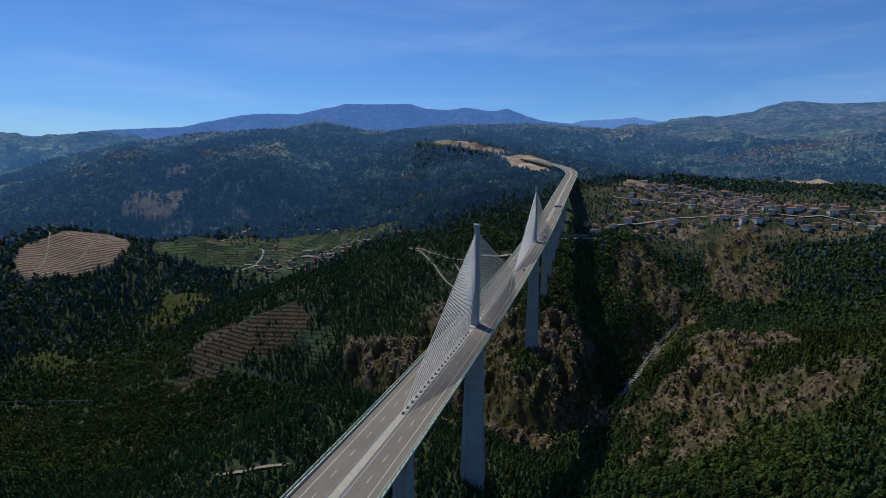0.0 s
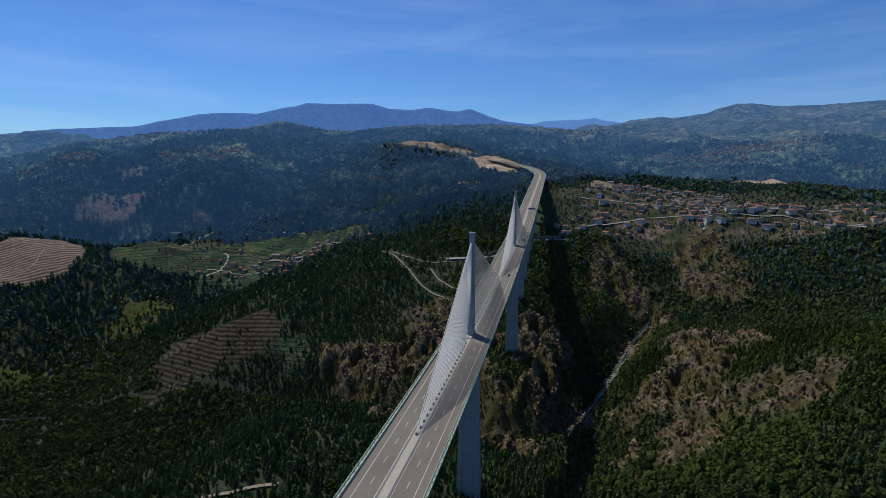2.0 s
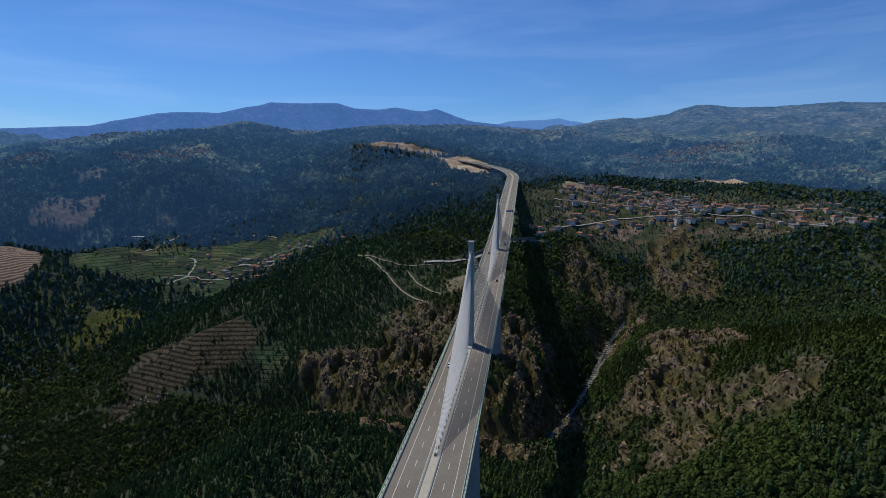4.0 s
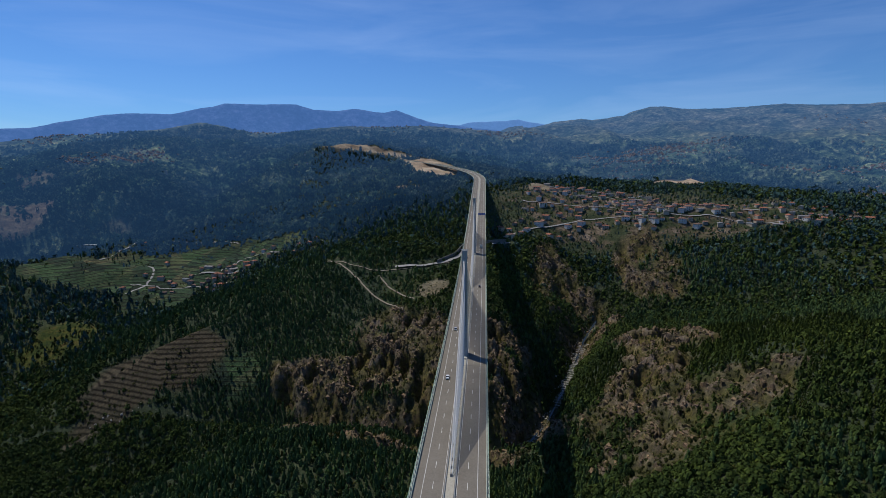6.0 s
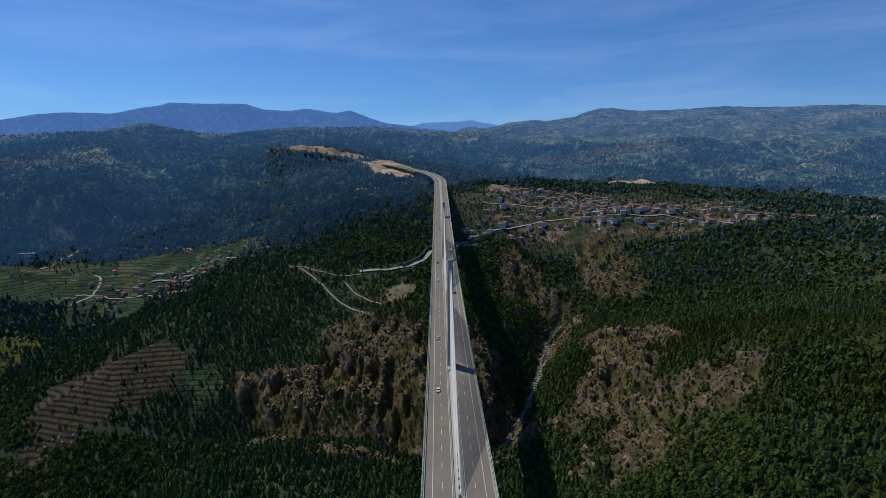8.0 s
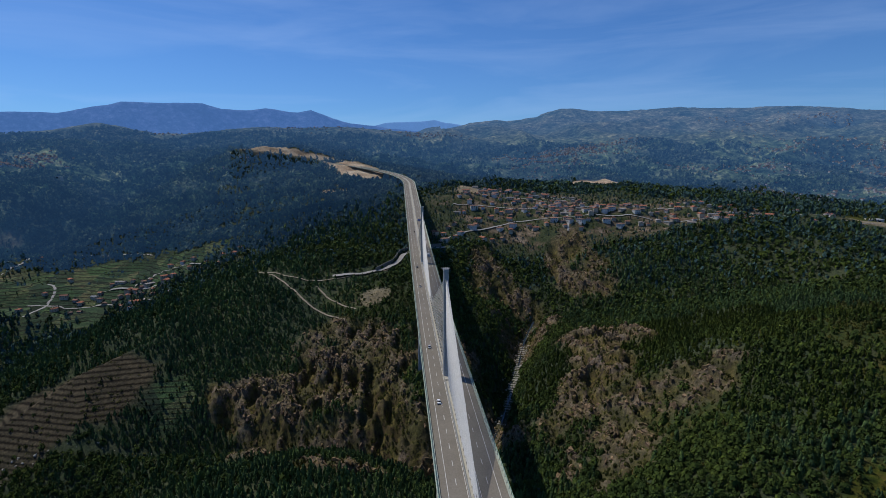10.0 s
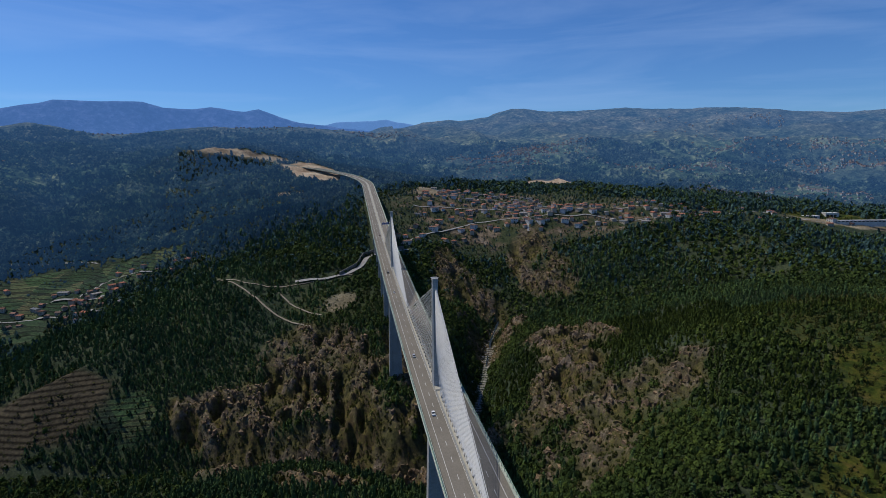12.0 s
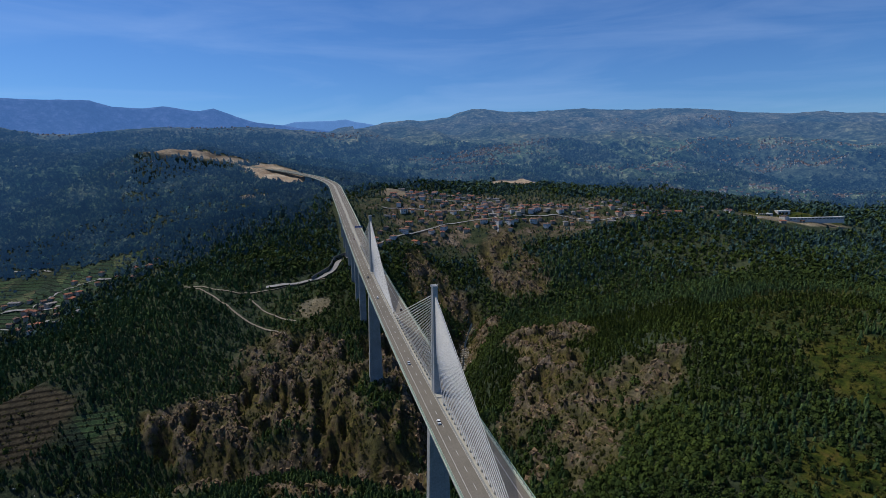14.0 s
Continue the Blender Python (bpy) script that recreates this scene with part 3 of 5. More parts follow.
def hazy(name, low, high, glow, scale=0.004):
    """Far woods, moor and pale fields, with haze painted in as a blue glow."""
    m, nt, b = mat(name, 1.0)
    middle = [(u + v) / 2 for u, v in zip(low, high)]
    col, g = noise_ramp(nt, scale, [(0.36, low), (0.5, middle), (0.62, high)], detail=9, rough=0.72)
    trees, _ = noise_ramp(nt, scale * 8, [(0.36, (0.40, 0.46, 0.5)), (0.52, (0.9, 0.9, 0.9)), (0.64, (1.7, 1.6, 1.4))], detail=7, rough=0.7)
    col = mixed(nt, col, trees, 1.0, "MULTIPLY")
    # small plots on the lower slopes, moorland on the tops
    tc = node(nt, "ShaderNodeTexCoord")
    flat = node(nt, "ShaderNodeMapping")
    flat.inputs["Scale"].default_value = (0.028, 0.028, 0.0)
    nt.links.new(tc.outputs["Object"], flat.inputs["Vector"])
    cells = node(nt, "ShaderNodeTexVoronoi")
    cells.inputs["Scale"].default_value = 1.0
    nt.links.new(flat.outputs[0], cells.inputs["Vector"])
    pick = node(nt, "ShaderNodeSeparateColor")
    nt.links.new(cells.outputs["Color"], pick.inputs[0])
    plot = banded(nt, pick.outputs[0], [(0.0, (0.45, 0.55, 0.5)), (0.4, (1.2, 1.25, 0.9)), (0.65, (1.5, 1.55, 1.1)), (0.9, (2.6, 2.2, 1.7))])
    farmed, _ = noise_ramp(nt, 0.0028, [(0.46, (0, 0, 0)), (0.54, (1, 1, 1))], detail=5)
    split = node(nt, "ShaderNodeSeparateXYZ")
    nt.links.new(tc.outputs["Object"], split.inputs[0])
    rise = node(nt, "ShaderNodeMapRange")
    rise.inputs["From Min"].default_value, rise.inputs["From Max"].default_value = 120, 330
    nt.links.new(split.outputs["Z"], rise.inputs["Value"])
    lowland = mixed(nt, farmed, banded(nt, rise.outputs[0], [(0.35, (1, 1, 1)), (0.75, (0, 0, 0))]), 1.0, "MULTIPLY")
    col = mixed(nt, col, mixed(nt, col, plot, 1.0, "MULTIPLY"), lowland)
    moor, _ = noise_ramp(nt, scale * 3, [(0.35, (1.0, 0.9, 1.0)), (0.6, (1.7, 1.3, 1.4))], detail=8)
    col = mixed(nt, col, mixed(nt, col, moor, 1.0, "MULTIPLY"), rise.outputs[0])
    bare = node(nt, "ShaderNodeAttribute")
    bare.attribute_name = "bare_earth"
    soil, _ = noise_ramp(nt, 0.03, [(0.35, (0.085, 0.062, 0.046)), (0.65, (0.165, 0.125, 0.090))], detail=7)
    col = mixed(nt, col, soil, bare.outputs["Fac"])
    nt.links.new(col, b.inputs["Base Color"])
    bump(nt, b, g, 1.0, 40.0)
    # this emission is painted haze, stronger with distance; nothing here is a lamp
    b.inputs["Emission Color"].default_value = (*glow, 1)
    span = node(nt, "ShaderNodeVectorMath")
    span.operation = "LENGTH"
    haze_gain = node(nt, "ShaderNodeMapRange")
    haze_gain.inputs["From Min"].default_value, haze_gain.inputs["From Max"].default_value = 300, 3400
    haze_gain.inputs["To Min"].default_value, haze_gain.inputs["To Max"].default_value = 0.0, 1.15
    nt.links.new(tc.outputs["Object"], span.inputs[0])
    nt.links.new(span.outputs["Value"], haze_gain.inputs["Value"])
    nt.links.new(haze_gain.outputs[0], b.inputs["Emission Strength"])
    b.inputs["Specular IOR Level"].default_value = 0.0
    return m


def mountain_range(skyline, r0, r1, z0, rough, material, label):
    """A range whose crest stands r1 metres off."""
    bear = np.arange(skyline[0][0], skyline[-1][0] + 0.1, 0.08)
    rad = np.concatenate([np.linspace(r0, r1, 50), [r1 + 60, r1 + 200]])
    A, R = np.meshgrid(np.radians(bear), rad, indexing="ij")
    x, y = (R * np.sin(A)).ravel(), (-300 + R * np.cos(A)).ravel()
    top = 110 + r1 * np.interp(np.degrees(A.ravel()), [p[0] for p in skyline], [p[1] for p in skyline])
    f = np.clip((R.ravel() - r0) / (r1 - r0), 0, 1)
    z = z0 + (top - z0) * (0.3 * f + 0.7 * f**2) + rough * np.sin(np.pi * f) * (0.4 - np.abs(2 * fractal(x, y, 420, 4, 8)))
    z = np.where(R.ravel() > r1, top - (R.ravel() - r1) * 0.35, z) + 0.0012 * r1 * fractal(x, y, 90, 3, 3)
    return fan(x, y, z, len(bear), len(rad), material, label)


def fan(x, y, z, n_bear, n, material, label):
    i, j = np.meshgrid(np.arange(n_bear - 1), np.arange(n - 1), indexing="ij")
    f = np.stack([i * n + j, i * n + j + 1, (i + 1) * n + j + 1, (i + 1) * n + j], -1).reshape(-1, 4)
    return sheet("backdrop", x, y, z, f.tolist(), material, label, "mountains")


# bluish base colours and glows paint the haze of each layer
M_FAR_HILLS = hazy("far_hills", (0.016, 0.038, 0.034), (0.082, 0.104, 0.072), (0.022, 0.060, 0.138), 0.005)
mountain_range(RANGE_LAST, 4550, 4800, 100, 20, hazy("last_mountain", (0.02, 0.04, 0.07), (0.04, 0.06, 0.10), (0.075, 0.165, 0.36), 0.002), "mountains at the end of the valley, painted pale blue with haze")
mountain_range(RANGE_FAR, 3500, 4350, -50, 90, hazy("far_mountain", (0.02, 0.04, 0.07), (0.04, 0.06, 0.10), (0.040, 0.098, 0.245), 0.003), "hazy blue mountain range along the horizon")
bear = np.arange(-66, 66.01, 0.11)
rad = np.concatenate([np.geomspace(0.06, 1.0, 90) * 0.36, np.linspace(0.37, 1.0, 60)]) - 0.36 * 0.06
A, R = np.meshgrid(np.radians(bear), rad, indexing="ij")
R = np.interp(np.degrees(A), [-19, -15.5], [1480, 1940]) * (1 - R) + 4150 * R
far_x, far_y = (R * np.sin(A)).ravel(), (-300 + R * np.cos(A)).ravel()
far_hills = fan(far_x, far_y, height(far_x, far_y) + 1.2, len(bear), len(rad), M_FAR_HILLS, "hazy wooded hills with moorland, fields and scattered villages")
earthy = covers(far_x, far_y)
layer = far_hills.data.attributes.new("bare_earth", "FLOAT", "POINT")
layer.data.foreach_set("value", np.maximum(earthy["plough"], 0.7 * earthy["sand"]).astype(np.float32))

# the river
river_x, river_y, river_z, river_f = [], [], [], []
line = np.array(RIVER, float)
along = np.concatenate([[0], np.cumsum(np.hypot(*np.diff(line[:, :2], axis=0).T))])
steps = np.arange(0, along[-1], 6.0)
mid = np.stack([np.interp(steps, along, line[:, k]) for k in range(3)], 1)
for k in range(1, 3):
    mid[2:-2] = (mid[:-4] + mid[1:-3] + mid[2:-2] + mid[3:-1] + mid[4:]) / 5
dirs = np.gradient(mid[:, :2], axis=0)
dirs /= np.hypot(*dirs.T)[:, None]
for i, (p, d) in enumerate(zip(mid, dirs)):
    w = 0.9 + 0.5 * math.sin(i * 0.7) + 0.4 * math.sin(i * 0.23)
    for s in (-1, 1):
        river_x.append(p[0] - s * w * d[1]), river_y.append(p[1] + s * w * d[0]), river_z.append(p[2] + 0.7)
    if i:
        river_f.append((2 * i - 2, 2 * i - 1, 2 * i + 1, 2 * i))
m_water, nt_w, b_w = mat("river_water", 0.12)
c_w, g_w = noise_ramp(nt_w, 0.3, [(0.35, (0.012, 0.018, 0.014)), (0.7, (0.03, 0.036, 0.03))], detail=5)
nt_w.links.new(c_w, b_w.inputs["Base Color"])
bump(nt_w, b_w, g_w, 0.4, 0.2)
sheet("water", np.array(river_x), np.array(river_y), np.array(river_z), river_f, m_water, "narrow mountain river among boulders in the gorge", "river")

# ---------------------------------------------------------------- the viaduct
HALF = 13.4


def part(name, bm, material, parent, label=""):
    """Links a bmesh as one mesh object under a thing or a part."""
    me = bpy.data.meshes.new(name)
    bm.to_mesh(me)
    bm.free()
    me.materials.append(material)
    ob = new(name, me)
    ob.parent = parent
    return tagged(ob, label)


def share(name, me, parent, m):
    """One more part on a mesh that others use too."""
    ob = new(name, me)
    ob.parent = parent
    ob.matrix_basis = m
    return ob


def box(bm, x0, x1, y0, y1, z0, z1, taper=None):
    """A block; taper: the top's half widths in x and y about the same middle."""
    cx, cy = (x0 + x1) / 2, (y0 + y1) / 2
    tx, ty = taper if taper else ((x1 - x0) / 2, (y1 - y0) / 2)
    lo = [bm.verts.new(v) for v in ((x0, y0, z0), (x1, y0, z0), (x1, y1, z0), (x0, y1, z0))]
    hi = [bm.verts.new(v) for v in ((cx - tx, cy - ty, z1), (cx + tx, cy - ty, z1), (cx + tx, cy + ty, z1), (cx - tx, cy + ty, z1))]
    bm.faces.new(lo[::-1]), bm.faces.new(hi)
    for k in range(4):
        bm.faces.new((lo[k], lo[(k + 1) % 4], hi[(k + 1) % 4], hi[k]))


BEND, RADIUS = 977.0, 535.0


def deck_z(s):
    """The road's height at s metres along: a shallow sag, then an even climb."""
    t = min(s, 640.0)
    z = 0.0367 * t + 8e-5 * t * (t - 300)
    return z + (s - t) * 0.0954


def deck_at(s):
    """The middle of the road at s, and its heading to the left of +y."""
    if s <= BEND:
        return Vector((0, s, deck_z(s))), 0.0
    a = (s - BEND) / RADIUS
    return Vector((-RADIUS * (1 - math.cos(a)), BEND + RADIUS * math.sin(a), deck_z(s))), a


def deck_pose(s, across=0.0, up=0.0):
    p, a = deck_at(s)
    slope = math.atan((deck_z(s + 2) - deck_z(s - 2)) / 4)
    return Matrix.Translation(p) @ Matrix.Rotation(a, 4, "Z") @ Matrix.Rotation(slope, 4, "X") @ Matrix.Translation((across, 0, up))


def swept(bm, profile, s0, s1, step=10.0, closed=True):
    """A section carried along the road."""
    rings = []
    n = max(1, round((s1 - s0) / step))
    for k in range(n + 1):
        m = deck_pose(s0 + (s1 - s0) * k / n)
        rings.append([bm.verts.new(m @ Vector((x, 0, z))) for x, z in profile])
    count = len(profile)
    for a, b in zip(rings[:-1], rings[1:]):
        for k in range(count if closed else count - 1):
            bm.faces.new((a[k], a[(k + 1) % count], b[(k + 1) % count], b[k]))
    if closed:
        bm.faces.new(rings[0]), bm.faces.new(rings[-1][::-1])
    bmesh.ops.recalc_face_normals(bm, faces=bm.faces)


START, END = -420.0, 1480.0
bridge = tagged(new("bridge"), "long concrete cable-stayed motorway viaduct with white stays over the gorge", "bridge")

bm = bmesh.new()
swept(bm, [(-HALF, -0.02), (HALF, -0.02), (HALF, -0.55), (9.5, -0.9), (5.2, -4.2), (-5.2, -4.2), (-9.5, -0.9), (-HALF, -0.55)], START, END)
part("deck", bm, M_CONCRETE, bridge, "grey concrete box girder")
for side in (-1, 1):
    bm = bmesh.new()
    lo, hi = sorted((side * 2.0, side * 12.3))
    swept(bm, [(lo, 0.0), (hi, 0.0), (hi, 0.035), (lo, 0.035)], START, END)
    part("carriageway", bm, M_ASPHALT, bridge, "worn grey asphalt carriageway")
    for x, w in ((9.35, 0.20), (2.35, 0.18)):
        bm = bmesh.new()
        swept(bm, [(side * x - w / 2, 0.06), (side * x + w / 2, 0.06)], START, END, closed=False)
        part("edge_line", bm, M_PAINT, bridge, "white edge line")
    # kerb, pale parapet wall and green rails
    bm = bmesh.new()
    lo, hi = sorted((side * 12.3, side * HALF))
    swept(bm, [(lo, -0.02), (hi, -0.02), (hi, 0.30), (lo, 0.22)], START, END)
    part("kerb", bm, M_PALE_RAIL, bridge, "pale concrete edge beam")
    for x, z0, z1, mm in ((12.45, 0.25, 0.85, M_PALE_RAIL), (13.25, 0.95, 1.15, M_GREEN_RAIL), (13.25, 1.45, 1.60, M_GREEN_RAIL)):
        bm = bmesh.new()
        swept(bm, [(side * x - 0.09, z0), (side * x + 0.09, z0), (side * x + 0.09, z1), (side * x - 0.09, z1)], START, END)
        part("guard_rail", bm, mm, bridge, "pale green guard rail" if mm is M_GREEN_RAIL else "pale parapet beam")
bm = bmesh.new()
swept(bm, [(-1.55, 0.0), (1.55, 0.0), (1.45, 0.22), (-1.45, 0.22)], START, END)
part("median_strip", bm, M_MEDIAN, bridge, "pale concrete median strip")
for side in (-1, 1):
    bm = bmesh.new()
    swept(bm, [(side * 1.75 - 0.12, 0.45), (side * 1.75 + 0.12, 0.45), (side * 1.75 + 0.12, 0.80), (side * 1.75 - 0.12, 0.80)], START, END)
    part("crash_barrier", bm, M_POST, bridge, "galvanised crash barrier")

dash = bpy.data.meshes.new("lane_dash")
dash.from_pydata([(-0.1, -2.2, 0), (0.1, -2.2, 0), (0.1, 2.2, 0), (-0.1, 2.2, 0)], [], [(0, 1, 2, 3)])
dash.materials.append(M_PAINT)
for k in range(92):
    for x in (-5.9, 5.9):
        share("lane_dash", dash, bridge, deck_pose(-212 + 13.33 * k, x, 0.065))
bm = bmesh.new()
box(bm, -0.10, 0.10, -0.16, 0.16, 0.0, 1.7, (0.06, 0.1))
box(bm, -0.20, 0.22, -0.22, 0.22, -0.02, 0.12)
post = bpy.data.meshes.new("rail_post")
bm.to_mesh(post), bm.free()
post.materials.append(M_POST)
for k in range(145):
    for x in (-13.05, 13.05):
        share("rail_post", post, bridge, deck_pose(-212 + 4.0 * k, x, 0.2))


def pylon(s):
    """The shaft with its recessed cable slot, its plinth and cap."""
    base = deck_at(s)[0]
    top, wx0, wx1, wy0, wy1 = 60.0, 1.95, 1.35, 3.6, 2.3
    holder = new("pylon")
    holder.parent = bridge
    holder.location = base
    tagged(holder, "tall tapered concrete pylon standing in the median")
    for sy in (-1, 1):
        bm = bmesh.new()
        n = 12
        rings = []
        for k in range(n + 1):
            f = k / n
            wx, wy = wx0 + (wx1 - wx0) * f, wy0 + (wy1 - wy0) * f
            y0, y1 = sorted((sy * 0.55, sy * wy))
            ch = 0.3
            xs = [(-wx + ch, y0), (wx - ch, y0), (wx, y0 + ch), (wx, y1 - ch), (wx - ch, y1), (-wx + ch, y1), (-wx, y1 - ch), (-wx, y0 + ch)]
            rings.append([bm.verts.new((x, y, 0.2 + (top - 0.2) * f)) for x, y in xs])
        for a, b in zip(rings[:-1], rings[1:]):
            for k in range(8):
                bm.faces.new((a[k], a[(k + 1) % 8], b[(k + 1) % 8], b[k]))
        bm.faces.new(rings[-1]), bm.faces.new(rings[0][::-1])
        bmesh.ops.recalc_face_normals(bm, faces=bm.faces)
        part("shaft", bm, M_PYLON, holder)
    bm = bmesh.new()
    box(bm, -0.75, 0.75, -0.56, 0.56, 0.2, top - 1.0)
    part("anchor_web", bm, M_POST, holder, "grey steel anchor box in the slot")
    bm = bmesh.new()
    box(bm, -1.6, 1.6, -2.6, 2.6, top - 0.2, top + 1.0, (1.5, 2.5))
    box(bm, -2.3, 2.3, -0.35, 0.35, top + 1.0, top + 1.25)
    part("cap", bm, M_PYLON, holder, "pale flat cap")
    bm = bmesh.new()
    box(bm, -1.9, 1.9, -9, 9, 0.2, 0.75, (1.8, 8.6))
    part("plinth", bm, M_MEDIAN, holder)
    return base


def stay(a, b, r):
    """One cable from a to b."""
    bm = bmesh.new()
    d = (b - a)
    m = Matrix.Translation((a + b) / 2) @ d.to_track_quat("Z", "Y").to_matrix().to_4x4()
    bmesh.ops.create_cone(bm, cap_ends=True, segments=6, radius1=r, radius2=r, depth=d.length, matrix=m)
    return bm


M_ANCHOR = simple("anchor_concrete", (0.20, 0.19, 0.16), (0.30, 0.28, 0.235), 0.3, 0.95)
anchor = bmesh.new()
box(anchor, -0.42, 0.42, -0.8, 0.8, 0.0, 1.0, (0.3, 0.45))
anchor_me = bpy.data.meshes.new("stay_anchor")
anchor.to_mesh(anchor_me), anchor.free()
anchor_me.materials.append(M_ANCHOR)
STAYS = 21
for s_py in (0.0, 300.0):
    foot = pylon(s_py)
    for way in (-1, 1):
        reach = (126.0 if way * (150 - s_py) < 0 else 146.0)
        for k in range(STAYS):
            f = k / (STAYS - 1)
            s = s_py + way * (18 + (reach - 18) * f)
            low = deck_at(s)[0]
            high = foot + Vector((0, way * (3.0 - 0.9 * f), 25.5 + 30.0 * f**0.85))
            share("stay_anchor", anchor_me, bridge, deck_pose(s, 0, 0.2))
            for x in (-0.42, 0.42):
                part("stay_cable", stay(low + Vector((x, 0, 0.9)), high + Vector((x * 0.8, 0, 0)), 0.16), M_CABLE, bridge)


def pier(s, wide0, wide1, deep0, deep1, foot=None):
    """A hollow-looking tapered pier cast in lifts, from the ground to the deck."""
    p, a = deck_at(s)
    g = (ground_z(p.x, p.y) if foot is None else foot) - 5
    top = p.z - 4.2
    bm = bmesh.new()
    n = max(2, round((top - g) / 5.0))
    rings = []
    for k in range(n + 1):
        f = k / n
        for e in ((0.0, 0.0), (0.12, 0.06)) if k < n else ((0.0, 0.0),):
            z = g + (top - g) * f + e[0]
            wx, wy = (wide0 + (wide1 - wide0) * f) / 2 - e[1], (deep0 + (deep1 - deep0) * f) / 2 - e[1]
            q = wx * 0.55
            pts = [(-wx, -wy), (-q, -wy), (-q, -wy + 0.5), (q, -wy + 0.5), (q, -wy), (wx, -wy), (wx, wy), (q, wy), (q, wy - 0.5), (-q, wy - 0.5), (-q, wy), (-wx, wy)]
            rings.append([bm.verts.new(Matrix.Rotation(a, 4, "Z") @ Vector((x, y, 0)) + Vector((p.x, p.y, z))) for x, y in pts])
    for lo, hi in zip(rings[:-1], rings[1:]):
        for k in range(12):
            bm.faces.new((lo[k], lo[(k + 1) % 12], hi[(k + 1) % 12], hi[k]))
    bm.faces.new(rings[-1]), bm.faces.new(rings[0][::-1])
    bmesh.ops.recalc_face_normals(bm, faces=bm.faces)
    part("pier", bm, M_CONCRETE, bridge, "tapered grey concrete pier")


for s in (0.0, 300.0):
    pier(s, 15.0, 9.0, 8.0, 6.5)
for s in (-306, -246, -186, -126, 426, 486, 546, 606, 660, 714, 768, 822, 876, 930, 984, 1038, 1092, 1146, 1200):
    pier(s, 8.5, 7.5, 4.5, 3.6)

# ---------------------------------------------------------------- woods


def lump(seed, clumps, taper, spread):
    """Vertices and triangles of one ragged crown of unit radius and height, made of small uneven sprays."""
    rnd = np.random.default_rng(seed)
    vs, fs = [], []
    for k in range(clumps):
        h = 0.04 + 0.96 * (k + rnd.random()) / clumps
        reach = (1.05 - taper * h) * (1.0 if taper > 0.4 else math.sqrt(max(0.08, 1 - (1.7 * h - 0.75) ** 2)))
        a, q = rnd.random() * 6.28, reach * (0.45 + 0.55 * math.sqrt(rnd.random()))
        out = np.array((math.cos(a), math.sin(a), 0.28 + 1.1 * h)) + rnd.normal(0, 0.27, 3)
        side = np.cross(out, rnd.normal(size=3))
        out, side = out / np.linalg.norm(out), side / np.linalg.norm(side)
        up = np.cross(out, side)
        r = spread * (0.6 + 0.8 * rnd.random()) * (0.55 + 0.45 * reach)
        middle = np.array((q * math.cos(a), q * math.sin(a), h - 0.05))
        vs.append(np.array([(r * math.cos(w) * side + r * math.sin(w) * up) * (1, 1, 0.7) + middle for w in (0.0, 2.1 + rnd.normal(0, 0.2), 4.2 + rnd.normal(0, 0.2))]))
        fs.append(np.array([(0, 1, 2)]) + 3 * k)
    return np.concatenate(vs), np.concatenate(fs)


def joined(shapes, place, size, turn, which, tall):
    """One mesh of many crowns: arrays of places, sizes, turns and shape numbers."""
    vs_all, fs_all, count = [], [], 0
    for k, (vs, fs) in enumerate(shapes):
        sel = np.nonzero(which == k)[0]
        if not len(sel):
            continue
        c, s = np.cos(turn[sel])[:, None], np.sin(turn[sel])[:, None]
        x = (vs[None, :, 0] * c - vs[None, :, 1] * s) * size[sel][:, None]
        y = (vs[None, :, 0] * s + vs[None, :, 1] * c) * size[sel][:, None]
        z = vs[None, :, 2] * tall[sel][:, None]
        v = np.stack([x, y, z], -1) + place[sel][:, None, :]
        f = fs[None] + (np.arange(len(sel)) * len(vs))[:, None, None] + count
        vs_all.append(v.reshape(-1, 3)), fs_all.append(f.reshape(-1, 3))
        count += len(sel) * len(vs)
    return np.concatenate(vs_all), np.concatenate(fs_all)


def stuff(name, verts, tris, material, label, category):
    me = bpy.data.meshes.new(name)
    me.vertices.add(len(verts)), me.loops.add(3 * len(tris)), me.polygons.add(len(tris))
    me.vertices.foreach_set("co", verts.astype(np.float32).ravel())
    me.loops.foreach_set("vertex_index", tris.astype(np.int32).ravel())
    me.polygons.foreach_set("loop_start", np.arange(0, 3 * len(tris), 3, dtype=np.int32))
    me.polygons.foreach_set("use_smooth", np.zeros(len(tris), bool))
    me.update(calc_edges=True)
    me.materials.append(material)
    return tagged(new(name, me), label, category, kind="stuff")


def scatter():
    """Places for trees on a jittered fan, closer near the viaduct."""
    xs, ys, sp = [], [], []
    r = 130.0
    while r < 2700:
        step = max(3.9, r * 0.0051)
        n = int(radians(118) * r / step)
        a = (np.arange(n) + rng.random(n) * 0.9) / n * radians(118) - radians(59)
        rr = r + (rng.random(n) - 0.5) * step * 0.95
        xs.append(rr * np.sin(a)), ys.append(CENTRE[1] + rr * np.cos(a)), sp.append(np.full(n, step))
        r += step
    return np.concatenate(xs), np.concatenate(ys), np.concatenate(sp)


def on_road(x, y):
    """Whether a place lies under the deck or on a lane."""
    return (np.abs(x) < 12) & (y < BEND) & (height(x, y, False) > -30)


